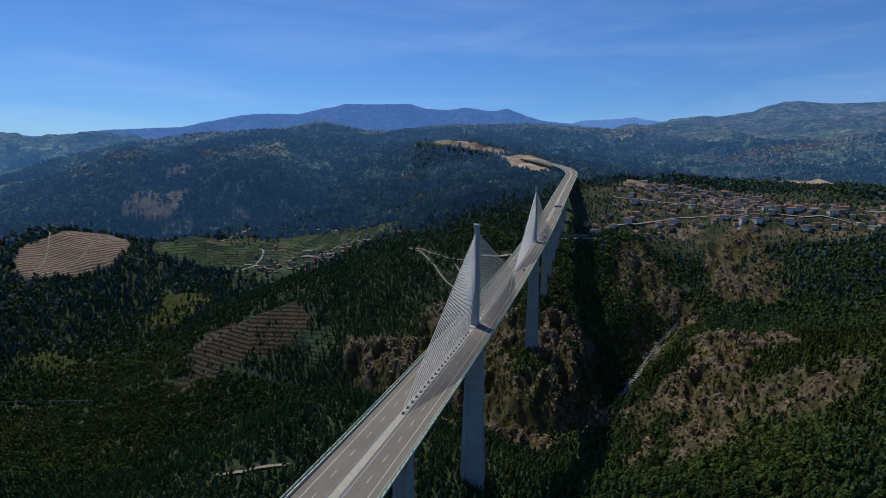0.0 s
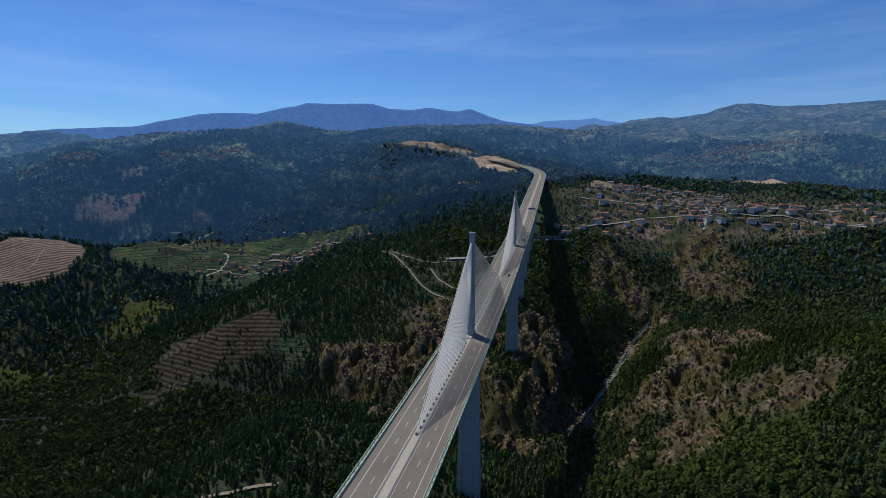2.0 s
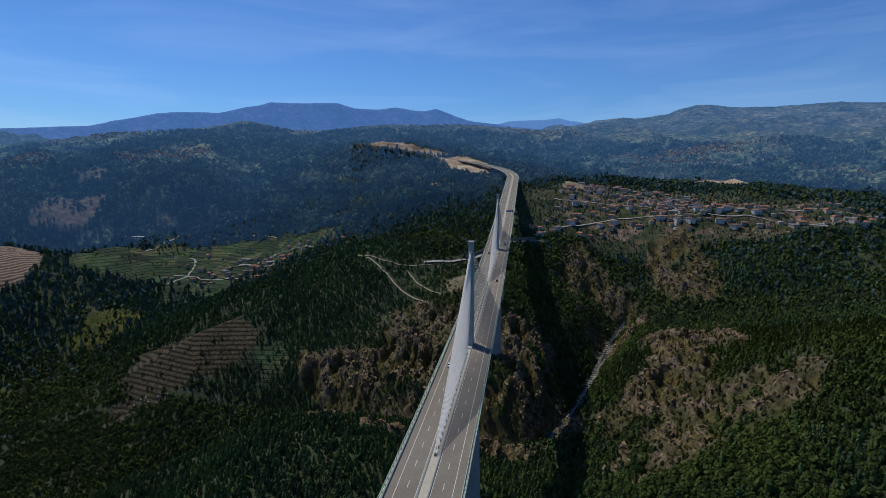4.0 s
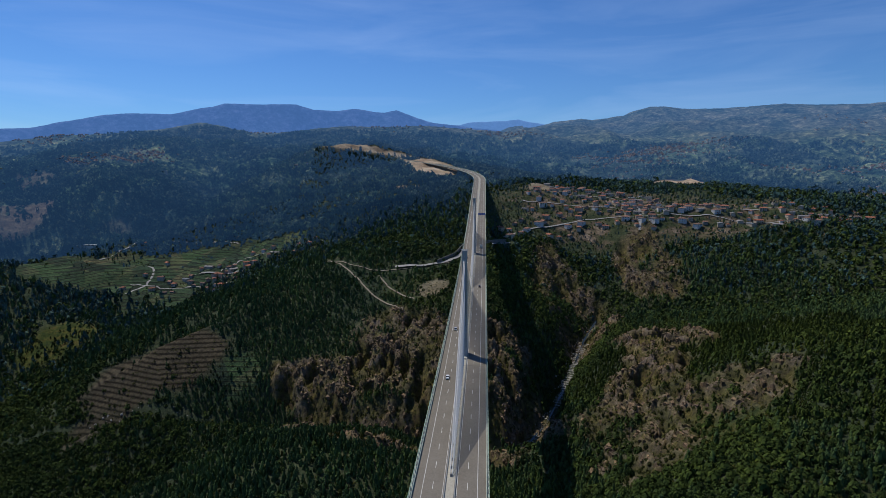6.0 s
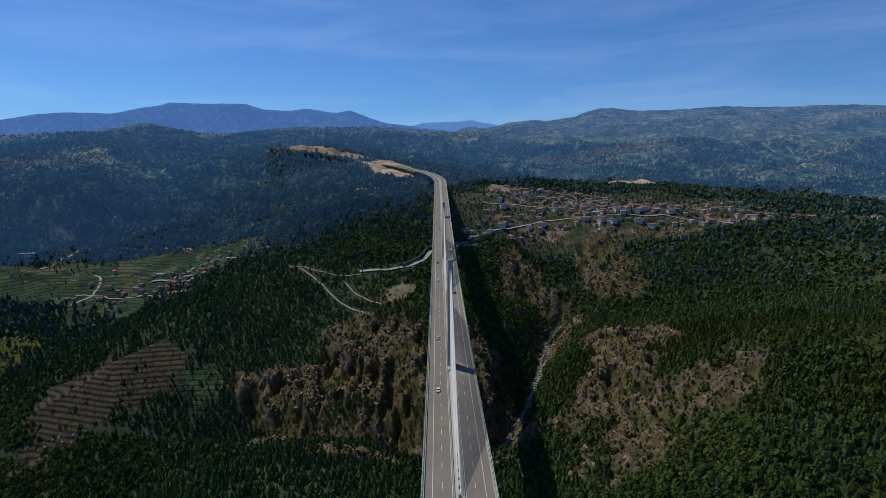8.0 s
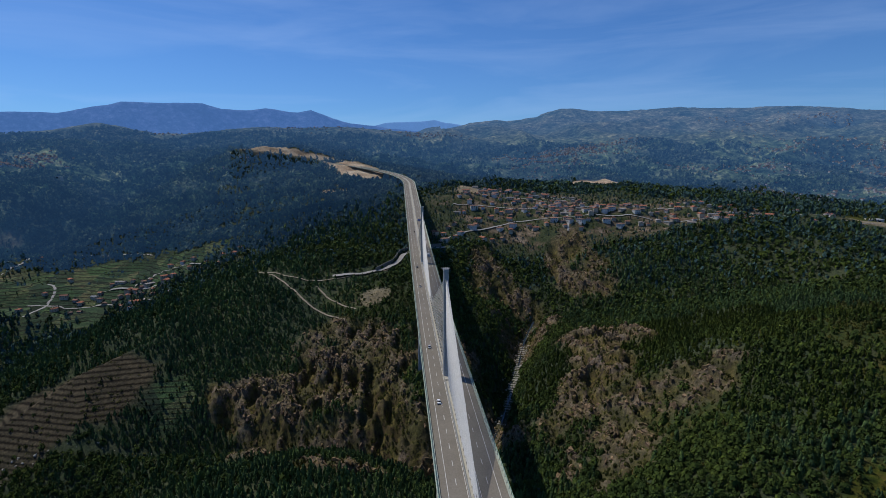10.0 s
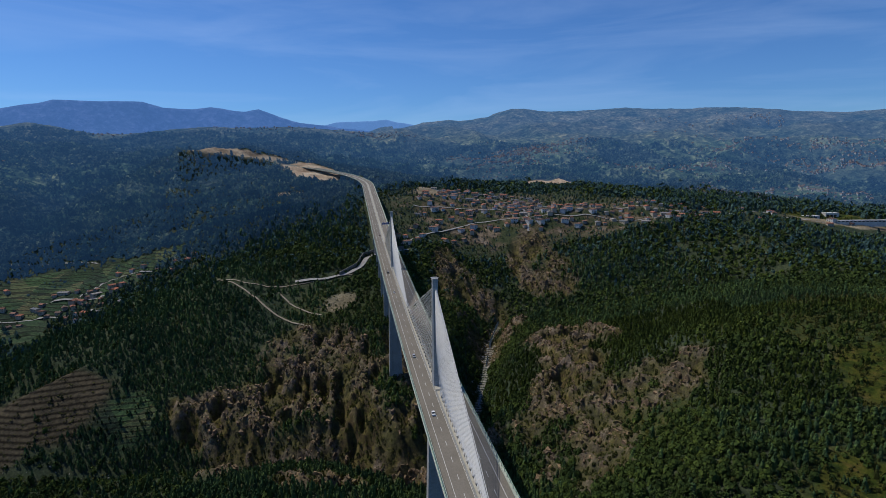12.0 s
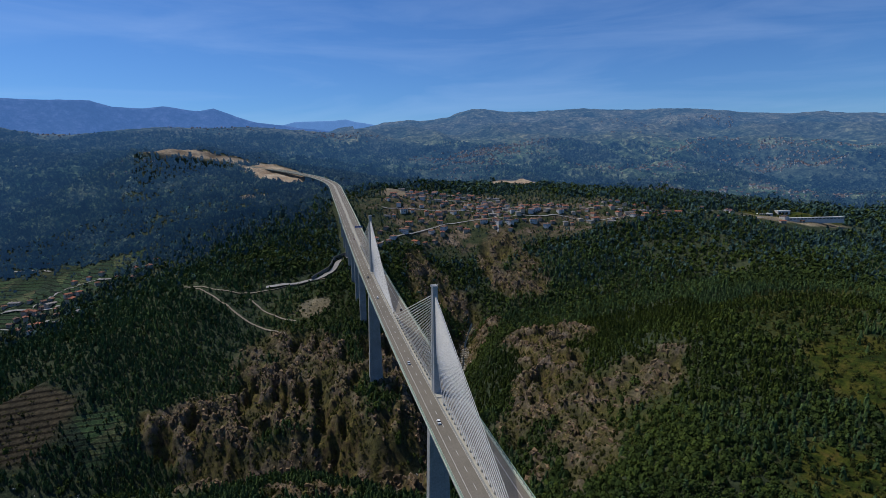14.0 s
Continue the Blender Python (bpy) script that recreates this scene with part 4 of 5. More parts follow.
tx, ty, ts = scatter()
cv = covers(tx, ty)
dist = np.hypot(tx, ty + 300)
d_river, _ = from_line(RIVER, tx, ty)
patchy = fractal(tx, ty, 90, 3, 55)
chance = 0.96 - 0.48 * cv["village"] - 0.90 * cv["vine"] * (1 - 0.8 * np.clip(3 * fractal(tx, ty, 60, 3, 57) - 0.35, 0, 1)) - 0.85 * cv["brown"] - cv["plough"] - 1.5 * cv["sand"] - 0.45 * cv["meadow"] - 0.25 * cv["heath"] - 0.6 * cv["rock"]
chance = chance - np.clip(-patchy * 1.2 - 0.12, 0, 0.6)
clear = np.minimum.reduce([from_line([(*p[:2], 0) for p in line], tx, ty)[0] - w for lines, w in ((TRACKS, 4.5), (LANES, 6), ([RAMP], 7), ([MOTORWAY], 16)) for line in lines])
# open fields and villages on the far hills
open_land = np.clip(4 * fractal(tx, ty, 330, 4, 66) - 0.5, 0, 0.9)
for bearing, far, wide_c, deep_c, n in CLUSTERS_LEFT + CLUSTERS_MIDDLE + CLUSTERS_RIGHT:
    a = radians(bearing)
    u, w = tx * math.cos(a) - (ty - CENTRE[1]) * math.sin(a), tx * math.sin(a) + (ty - CENTRE[1]) * math.cos(a) - far
    open_land = np.maximum(open_land, 1.1 * np.exp(-(u / (wide_c * 1.1)) ** 2 - ((w + 40) / (deep_c + 60)) ** 2))
chance = chance - open_land * np.clip((dist - 1880) / 120, 0, 1)
chance = chance - blob(tx, ty, 925, 640, 190, 62, -18)
keep = (rng.random(len(tx)) < chance) & (d_river > np.where(tx < -60, 3.5, 5)) & ~on_road(tx, ty) & (clear > 0)
grassy = cv["meadow"][keep] + 0.8 * cv["vine"][keep] + 0.8 * cv["brown"][keep]
tx, ty, ts, patchy, dist = tx[keep], ty[keep], ts[keep], patchy[keep], dist[keep]
tz = height(tx, ty) - 0.4
kindly = fractal(tx, ty, 160, 3, 91)
pine_right = blob(tx, ty, 330, 210, 190, 190)
pine_left = np.maximum(blob(tx, ty, -260, 430, 160, 200), blob(tx, ty, -150, 15, 150, 120))
is_pine = rng.random(len(tx)) < np.clip(0.42 + 1.3 * kindly + 0.55 * pine_right + 0.4 * pine_left, 0.05, 0.97)
# the nearest ones stand as single trees
lone = (dist < 440) & ((np.abs(tx - 210) < 120) | (np.abs(tx + 150) < 90)) & (ty > -70) & (rng.random(len(tx)) < 0.35)
rank = np.full(len(tx), 10**6)
rank[np.nonzero(lone)[0][np.argsort(dist[lone])]] = np.arange(lone.sum())
lone = rank < 240
single_x, single_y, single_p, single_d = tx[lone], ty[lone], is_pine[lone], dist[lone]
tx, ty, tz, ts, dist, is_pine, grassy = (v[~lone] for v in (tx, ty, tz, ts, dist, is_pine, grassy))
rockside = rocky(tx, ty) > 0.35
wide = ts * (0.46 + 0.46 * rng.random(len(tx)) ** 1.8) * np.where(is_pine, 0.82, 1.12)
wide = np.where((blob(tx, ty, 330, 880, 330, 220, -10) > 0.5) | (blob(tx, ty, -660, 785, 260, 118, 12) > 0.5), wide * 0.5, wide)
scrubby = rockside | (rng.random(len(tx)) < 0.10) | (rng.random(len(tx)) < 0.75 * grassy)
# crowns past these distances take the far hills' painted haze glow
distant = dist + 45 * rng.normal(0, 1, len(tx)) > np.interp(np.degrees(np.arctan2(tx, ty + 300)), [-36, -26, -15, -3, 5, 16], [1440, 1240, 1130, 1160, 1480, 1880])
# the share of crowns with haze in their leaf colour grows with distance
hazed = rng.random(len(tx)) < np.clip((dist - 880) / 500, 0, 0.6)
young = blob(tx, ty, 300, 210, 190, 190, rag=0.5) > 0.5
wide = np.where(scrubby, wide * (0.3 + 0.35 * rng.random(len(tx))), wide)
tall = np.where(is_pine, wide * (2.6 + 1.4 * rng.random(len(tx))), wide * (1.5 + 0.6 * rng.random(len(tx))))
tall = np.minimum(tall, 13 + 3 * rng.random(len(tx)))
turn = rng.random(len(tx)) * 6.28
spot = np.stack([tx, ty, tz], 1)
ZONES = [(dist < 430, 60, 0.37, ""), ((dist >= 430) & (dist < 820), 30, 0.46, " farther off"), (dist >= 820, 12, 0.66, " far off")]
scrubby = scrubby & ~distant
hazed = hazed & ~distant
plain = ~scrubby & ~hazed & ~distant
for flag, taper, mm, nm, lb in ((is_pine & plain & ~young, 0.85, M_PINE, "pine_wood", "dense dark green pine wood on the slopes"),
                                (is_pine & plain & young, 0.85, M_YOUNG, "young_pine_wood", "bright green young pine wood on the spur"),
                                (~is_pine & plain, 0.2, M_BROAD, "broadleaf_wood", "rounded green broadleaf woodland on the slopes"),
                                (hazed & ~scrubby, 0.5, M_HAZED_LEAF, "hazed_wood", "woods with bluish haze painted into their leaves, on the hills"),
                                (distant, 0.5, M_FAR_HILLS, "far_wood", "blue-green woods with haze painted in, on the distant hills"),
                                (scrubby, 0.2, M_SCRUB, "scrub", "olive green scrub among rocks and grass")):
    for zone, sprays, spread, which_label in ZONES:
        s = np.nonzero(flag & zone)[0]
        if not len(s):
            continue
        crowns = [lump(k + int(20 * taper), sprays, taper, spread) for k in range(8)]
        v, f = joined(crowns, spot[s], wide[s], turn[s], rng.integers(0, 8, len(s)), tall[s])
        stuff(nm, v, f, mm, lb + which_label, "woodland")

# low heather and broom between the rocks and over the rough grass
lx, ly = rng.uniform(-420, 480, 110000), rng.uniform(-80, 780, 110000)
lc = covers(lx, ly)
keep = rng.random(len(lx)) < (0.55 * lc["heath"] + 0.45 * lc["meadow"] + 0.35 * lc["brown"] + 0.12) * np.clip(0.8 + 1.6 * fractal(lx, ly, 26, 3, 17), 0, 1) * (np.abs(lx) > 9)
lx, ly = lx[keep], ly[keep]
low_size = 0.5 + 1.1 * rng.random(len(lx)) ** 2
LOW = [lump(k + 40, 9, 0.2, 0.75) for k in range(6)]
v, f = joined(LOW, np.stack([lx, ly, height(lx, ly) - 0.1], 1), low_size, rng.random(len(lx)) * 6.28, rng.integers(0, 6, len(lx)), low_size * 0.9)
stuff("heather", v, f, M_SCRUB, "low olive heather and broom between the rocks", "heather")

# ---------------------------------------------------------------- crags and boulders


def boulder(seed):
    """An angular block with knocked-off corners."""
    rnd = np.random.default_rng(seed + 50)
    bm = bmesh.new()
    vs = [bm.verts.new(v) for v in (rnd.uniform(0.45, 1.0, (14, 3)) * rnd.choice([-1, 1], (14, 3)) * (0.55, 1.25, 1.0) + rnd.normal(0, 0.1, (14, 3)))]
    out = bmesh.ops.convex_hull(bm, input=vs)
    bmesh.ops.delete(bm, geom=[e for e in bm.verts if not e.link_faces], context="VERTS")
    bmesh.ops.triangulate(bm, faces=bm.faces)
    bm.verts.index_update()
    vs = np.array([v.co[:] for v in bm.verts])
    fs = np.array([[v.index for v in f.verts] for f in bm.faces])
    bm.free()
    return vs, fs


def rock_material():
    m, nt, b = mat("granite", 0.95)
    b.inputs["Specular IOR Level"].default_value = 0.15
    col, g = noise_ramp(nt, 0.35, [(0.28, (0.034, 0.030, 0.030)), (0.5, (0.165, 0.130, 0.100)), (0.72, (0.38, 0.305, 0.235))], detail=10, rough=0.75)
    lichen, _ = noise_ramp(nt, 0.04, [(0.4, (1.05, 0.95, 0.82)), (0.65, (0.60, 0.62, 0.40))], detail=5)
    geo = node(nt, "ShaderNodeNewGeometry")
    tone = banded(nt, geo.outputs["Random Per Island"], [(0.0, (0.6, 0.6, 0.62)), (1.0, (1.25, 1.15, 1.0))])
    nt.links.new(mixed(nt, mixed(nt, col, lichen, 1.0, "MULTIPLY"), tone, 1.0, "MULTIPLY"), b.inputs["Base Color"])
    bump(nt, b, g, 0.5, 0.3)
    return m


M_ROCK = rock_material()


def fin(seed):
    """A slab of rock on edge, with a broken crest."""
    rnd = np.random.default_rng(seed + 90)
    ys = np.array([-1.5, -0.5, 0.4, 1.4]) + rnd.normal(0, 0.12, 4)
    tops = np.array([0.15, 0.9, 0.7, 0.1]) + rnd.uniform(-0.15, 0.4, 4)
    vs = [(sx * rnd.uniform(0.25, 0.7), y, -0.7) for y in ys for sx in (-1, 1)]
    vs += [(rnd.uniform(-0.25, 0.25) + 0.2 * sx, y, t * rnd.uniform(0.75, 1.0)) for y, t in zip(ys, tops) for sx in (-1, 1)]
    fs = []
    for k in range(3):
        for a, b in ((2 * k, 8 + 2 * k), (8 + 2 * k, 9 + 2 * k), (9 + 2 * k, 2 * k + 1)):
            fs += [(a, a + 2, b + 2), (a, b + 2, b)]
    fs += [(0, 8, 9), (0, 9, 1), (6, 7, 15), (6, 15, 14)]
    return np.array(vs, float), np.array(fs)


ROCKS = [boulder(k) for k in range(3)] + [fin(k) for k in range(4)]
bx, by = rng.uniform(-230, 420, 160000), rng.uniform(60, 760, 160000)
rk = rocky(bx, by)
keep = rng.random(len(bx)) < np.clip(rk - 0.12, 0, 1) * np.clip((ridged(bx, by) - 0.60) * 4.0, 0.03, 1) * 0.75
bx, by = bx[keep], by[keep]
size = 0.5 + 2.6 * rng.random(len(bx)) ** 3
v, f = joined(ROCKS, np.stack([bx, by, height(bx, by) - 0.35 * size], 1), size, rng.normal(0.15, 0.5, len(bx)), rng.integers(0, 7, len(bx)), size * (0.55 + 0.8 * rng.random(len(bx))))
stuff("crag", v, f, M_ROCK, "brown granite crags and boulders on the gorge sides", "rocks")
k = np.concatenate([rng.integers(12, 44, 1100), rng.integers(0, 72, 300), rng.integers(64, 84, 260), rng.integers(84, 150, 60)])
off = rng.normal(0, 3.6, len(k)) + 2.5 * np.sin(k * 0.9)
bx, by = mid[k, 0] - off * dirs[k, 1], mid[k, 1] + off * dirs[k, 0]
size = 0.4 + 1.5 * rng.random(len(k)) ** 2
v, f = joined(ROCKS, np.stack([bx, by, height(bx, by) - 0.1 * size], 1), size, rng.random(len(k)) * 6.28, rng.integers(0, 7, len(k)), size * 0.8)
M_PALE_ROCK = simple("washed_granite", (0.22, 0.205, 0.175), (0.42, 0.39, 0.33), 0.5, 0.9)
stuff("river_boulders", v, f, M_PALE_ROCK, "pale washed boulders along the river bed", "rocks")

# ---------------------------------------------------------------- lanes and tracks


def ribbon(points, width, lift=0.5):
    """A strip laid over the ground along a line in plan."""
    p = np.array(points, float)
    for _ in range(2):
        q = np.empty((2 * len(p) - 2, 2))
        q[0::2], q[1::2] = 0.75 * p[:-1] + 0.25 * p[1:], 0.25 * p[:-1] + 0.75 * p[1:]
        p = np.concatenate([p[:1], q, p[-1:]])
    a = np.concatenate([[0], np.cumsum(np.hypot(*np.diff(p, axis=0).T))])
    s = np.arange(0, a[-1], 5.0)
    x, y = np.interp(s, a, p[:, 0]), np.interp(s, a, p[:, 1])
    d = np.stack([np.gradient(x), np.gradient(y)], 1)
    d /= np.hypot(*d.T)[:, None] + 1e-9
    xs, ys, zs = [], [], []
    for k in (-1.0, -0.33, 0.33, 1.0):
        u, w = x - k * width / 2 * d[:, 1], y + k * width / 2 * d[:, 0]
        xs.append(u), ys.append(w)
    zs = np.array([height(u, w) for u, w in zip(xs, ys)])
    zs = 0.6 * zs.max(axis=0) + 0.4 * zs + lift
    n = len(s)
    f = [(r * n + i, r * n + i + 1, (r + 1) * n + i + 1, (r + 1) * n + i) for r in range(3) for i in range(n - 1)]
    return np.concatenate(xs), np.concatenate(ys), zs.ravel(), f


for line in TRACKS:
    sheet("track", *ribbon(line, 2.7), M_TRACK, "pale dirt track across the slope", "track")
for line in LANES:
    sheet("road", *ribbon(line, 4.4, 0.25), M_ROADGREY, "narrow grey lane between the houses", "road")
sheet("road", *ribbon([p[:2] for p in MOTORWAY], 16, 0.4), M_ASPHALT, "asphalt motorway climbing through the cutting beyond the viaduct", "road")
sheet("road", *ribbon(RAMP, 7.5, 1.0), M_ROADGREY, "grey service road curving under the viaduct", "road")

# the dark retaining wall behind the service road
bm = bmesh.new()
wall_line = [(x - 7, y + 3) for x, y in RAMP[1:]]
prev = None
for x, y in wall_line:
    z = ground_z(x, y)
    ring = [bm.verts.new((x + dx, y, z + h)) for dx, h in ((0.4, -2), (0.4, 6.5), (-0.5, 6.5), (-0.5, -2))]
    if prev:
        for k in range(4):
            bm.faces.new((prev[k], prev[(k + 1) % 4], ring[(k + 1) % 4], ring[k]))
    else:
        bm.faces.new(ring)
    prev = ring
bm.faces.new(prev[::-1])
bmesh.ops.recalc_face_normals(bm, faces=bm.faces)
wall_me = bpy.data.meshes.new("retaining_wall")
bm.to_mesh(wall_me), bm.free()
wall_me.materials.append(M_STONEWALL)
tagged(new("retaining_wall", wall_me), "dark stone retaining wall beside the service road", "wall", kind="structure")

# ---------------------------------------------------------------- houses
M_WHITE = simple("limewash", (0.40, 0.39, 0.37), (0.60, 0.59, 0.56), 0.3, 0.9, wear=(0.8, 0.78, 0.74))
M_CREAM = simple("cream_render", (0.32, 0.27, 0.205), (0.46, 0.40, 0.31), 0.3, 0.9)
M_STONE = simple("granite_wall", (0.16, 0.145, 0.125), (0.30, 0.275, 0.24), 0.8, 0.95)
M_GLASS = simple("window_glass", (0.012, 0.016, 0.022), (0.03, 0.035, 0.045), 0.5, 0.08)
M_DOOR = simple("painted_door", (0.07, 0.04, 0.025), (0.14, 0.08, 0.05), 1.0, 0.6)


def tiles(name, low, high):
    m, nt, b = mat(name, 0.9)
    broad, _ = noise_ramp(nt, 0.5, [(0.3, low), (0.7, high)], detail=8)
    info = node(nt, "ShaderNodeObjectInfo")
    tone = banded(nt, info.outputs["Random"], [(0.0, (0.50, 0.58, 0.64)), (1.0, (1.25, 1.1, 1.0))])
    wave = node(nt, "ShaderNodeTexWave")
    wave.inputs["Scale"].default_value = 3.0
    tc = node(nt, "ShaderNodeTexCoord")
    nt.links.new(tc.outputs["Object"], wave.inputs["Vector"])
    nt.links.new(mixed(nt, broad, tone, 1.0, "MULTIPLY"), b.inputs["Base Color"])
    bump(nt, b, wave.outputs["Fac"], 0.5, 0.08)
    return m


M_TILE = tiles("terracotta_tiles", (0.20, 0.080, 0.048), (0.36, 0.155, 0.095))
M_TILE_OLD = tiles("old_tiles", (0.15, 0.085, 0.06), (0.29, 0.17, 0.12))
M_SLATE = tiles("grey_sheet_roof", (0.16, 0.165, 0.17), (0.28, 0.28, 0.28))


def house(w, d, h, pitch, hip, wall_m, roof_m, label):
    """A house with its walls, tiled roof, chimney, windows and door."""
    root = new("house")
    tagged(root, label, "house", "houses of the hillside villages")
    bm = bmesh.new()
    box(bm, -w / 2, w / 2, -d / 2, d / 2, -3.0, h)
    part("wall", bm, wall_m, root)
    bm = bmesh.new()
    o, r = 0.55, h + d / 2 * pitch
    e = (w / 2 - d / 2 * 0.9) if hip else w / 2 + o
    low = [bm.verts.new(p) for p in ((-w / 2 - o, -d / 2 - o, h - 0.15), (w / 2 + o, -d / 2 - o, h - 0.15), (w / 2 + o, d / 2 + o, h - 0.15), (-w / 2 - o, d / 2 + o, h - 0.15))]
    eav = [bm.verts.new(v.co + Vector((0, 0, 0.22))) for v in low]
    a, b = bm.verts.new((-e, 0, r)), bm.verts.new((e, 0, r))
    bm.faces.new(low[::-1])
    for k in range(4):
        bm.faces.new((low[k], low[(k + 1) % 4], eav[(k + 1) % 4], eav[k]))
    bm.faces.new((eav[0], eav[1], b, a)), bm.faces.new((eav[2], eav[3], a, b)), bm.faces.new((eav[1], eav[2], b)), bm.faces.new((eav[3], eav[0], a))
    bmesh.ops.recalc_face_normals(bm, faces=bm.faces)
    roof = part("roof", bm, roof_m, root)
    bm = bmesh.new()
    box(bm, w * 0.2, w * 0.2 + 0.8, 0.6, 1.3, h + 0.4, r + 0.9)
    box(bm, w * 0.2 - 0.1, w * 0.2 + 0.9, 0.5, 1.4, r + 0.9, r + 1.1)
    part("chimney", bm, wall_m, roof)
    floors = 2 if h > 4.5 else 1
    for side in (-1, 1):
        for level in range(floors):
            for x in (-w * 0.3, 0.0, w * 0.3):
                z = 1.1 + 2.9 * level
                if level == 0 and x == 0.0 and side < 0:
                    bm = bmesh.new()
                    box(bm, -0.55, 0.55, -d / 2 - 0.06, -d / 2 + 0.1, 0.0, 2.1)
                    part("door", bm, M_DOOR, root)
                    continue
                bm = bmesh.new()
                y0, y1 = sorted((side * (d / 2 - 0.1), side * (d / 2 + 0.05)))
                box(bm, x - 0.6, x + 0.6, y0, y1, z, z + 1.3)
                part("window", bm, M_GLASS, root, "dark window pane")
    return root


# far walls and tiles are greyed and blued: haze painted into their colour
M_HAZED_WALL = simple("hazed_wall", (0.34, 0.35, 0.38), (0.50, 0.50, 0.52), 0.05, 0.95)
M_HAZED_TILE = simple("hazed_tile", (0.12, 0.108, 0.115), (0.20, 0.165, 0.16), 0.05, 0.95)

MODELS = [house(11, 9, 5.8, 0.42, True, M_WHITE, M_TILE, "white two-storey house with a hipped terracotta roof"),
          house(13, 8, 5.6, 0.45, False, M_CREAM, M_TILE, "cream house with a gabled terracotta roof"),
          house(9, 8, 3.4, 0.45, False, M_STONE, M_TILE_OLD, "low granite cottage with weathered brown tiles"),
          house(14, 10, 6.2, 0.35, True, M_WHITE, M_TILE_OLD, "large white house with an old brown tiled roof"),
          house(16, 9, 3.8, 0.25, False, M_CREAM, M_SLATE, "low cream outbuilding with a grey sheet roof"),
          house(10, 9, 5.8, 0.40, True, M_CREAM, M_TILE, "cream two-storey house with a bright orange roof")]
built = []


def settle(k, x, y, turn):
    c = np.array([(x + a, y + b) for a in (-5, 0, 5) for b in (-5, 0, 5)])
    z = float(height(c[:, 0], c[:, 1]).mean()) + 0.3
    m = pose(x, y, z, 0, 0, turn) @ Matrix.Diagonal((*([rng.uniform(0.8, 1.1)] * 3), 1))
    if MODELS[k].name not in built:
        built.append(MODELS[k].name)
        MODELS[k].matrix_basis = m
    else:
        copy_thing(MODELS[k], m)


homes = []
for line, gap, odds in [(l, 13, 0.95) for l in LANES[:5]] + [(LANES[5], 15, 0.5), (LANES[6], 10, 0.95)] + [(l, 24, 0.22) for l in LANES[7:-1]] + [(LANES[-1], 22, 0.5)]:
    p = np.array(line, float)
    a = np.concatenate([[0], np.cumsum(np.hypot(*np.diff(p, axis=0).T))])
    for s in np.arange(8, a[-1], gap):
        for side in (-1, 1):
            x, y = np.interp(s, a, p[:, 0]), np.interp(s, a, p[:, 1])
            x1, y1 = np.interp(s + 2, a, p[:, 0]), np.interp(s + 2, a, p[:, 1])
            d = Vector((x1 - x, y1 - y)).normalized() if (x1 - x or y1 - y) else Vector((1, 0))
            reach = rng.choice([rng.uniform(10, 16), rng.uniform(22, 36)])
            hx, hy = x - side * reach * d.y + rng.normal(0, 5), y + side * reach * d.x + rng.normal(0, 5)
            if rng.random() > odds or any(math.hypot(hx - u, hy - v) < (10.5 if hx < 0 else 13.5) for u, v in homes):
                continue
            homes.append((hx, hy))
            settle(int(rng.choice(6, p=[0.16, 0.2, 0.24, 0.12, 0.14, 0.14] if hx > 0 else [0.04, 0.20, 0.46, 0.05, 0.05, 0.20])), hx, hy, math.degrees(math.atan2(d.y, d.x)) + rng.normal(0, 22) + 90 * int(rng.integers(0, 4)))

# far villages, too many houses to count
hx, hy = [], []
for bearing, far, wide_c, deep_c, n in CLUSTERS_LEFT + CLUSTERS_MIDDLE + CLUSTERS_RIGHT:
    a, u, w = radians(bearing), rng.normal(0, wide_c * 0.6, 2 * n), rng.normal(0, deep_c * 0.7, 2 * n)
    hx.append((far + w) * math.sin(a) + u * math.cos(a)), hy.append(CENTRE[1] + (far + w) * math.cos(a) - u * math.sin(a))
hx, hy = np.concatenate(hx), np.concatenate(hy)
CUBE = (np.array([(-1, -0.7, -0.6), (1, -0.7, -0.6), (1, 0.7, -0.6), (-1, 0.7, -0.6), (-1, -0.7, 0.7), (1, -0.7, 0.7), (1, 0.7, 0.7), (-1, 0.7, 0.7)], float),
        np.array([(0, 1, 5), (0, 5, 4), (1, 2, 6), (1, 6, 5), (2, 3, 7), (2, 7, 6), (3, 0, 4), (3, 4, 7)]))
GABLE = (np.array([(-1.08, -0.78, 0.68), (1.08, -0.78, 0.68), (1.08, 0.78, 0.68), (-1.08, 0.78, 0.68), (-1.08, 0, 1.15), (1.08, 0, 1.15)], float),
         np.array([(0, 1, 5), (0, 5, 4), (2, 3, 4), (2, 4, 5), (1, 2, 5), (3, 0, 4)]))
spot_h = np.stack([hx, hy, height(hx, hy) + 1.5], 1)
size, turn_h = rng.uniform(2.2, 4.2, len(hx)), rng.random(len(hx)) * 3.14
zero = np.zeros(len(hx), int)
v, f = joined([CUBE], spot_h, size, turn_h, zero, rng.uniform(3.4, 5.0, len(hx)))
stuff("village_walls", v, f, M_HAZED_WALL, "pale walls of houses scattered over the far slopes", "houses")
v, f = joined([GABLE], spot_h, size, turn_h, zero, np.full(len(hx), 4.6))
stuff("village_roofs", v, f, M_HAZED_TILE, "brown tiled roofs of houses scattered over the far slopes", "houses")


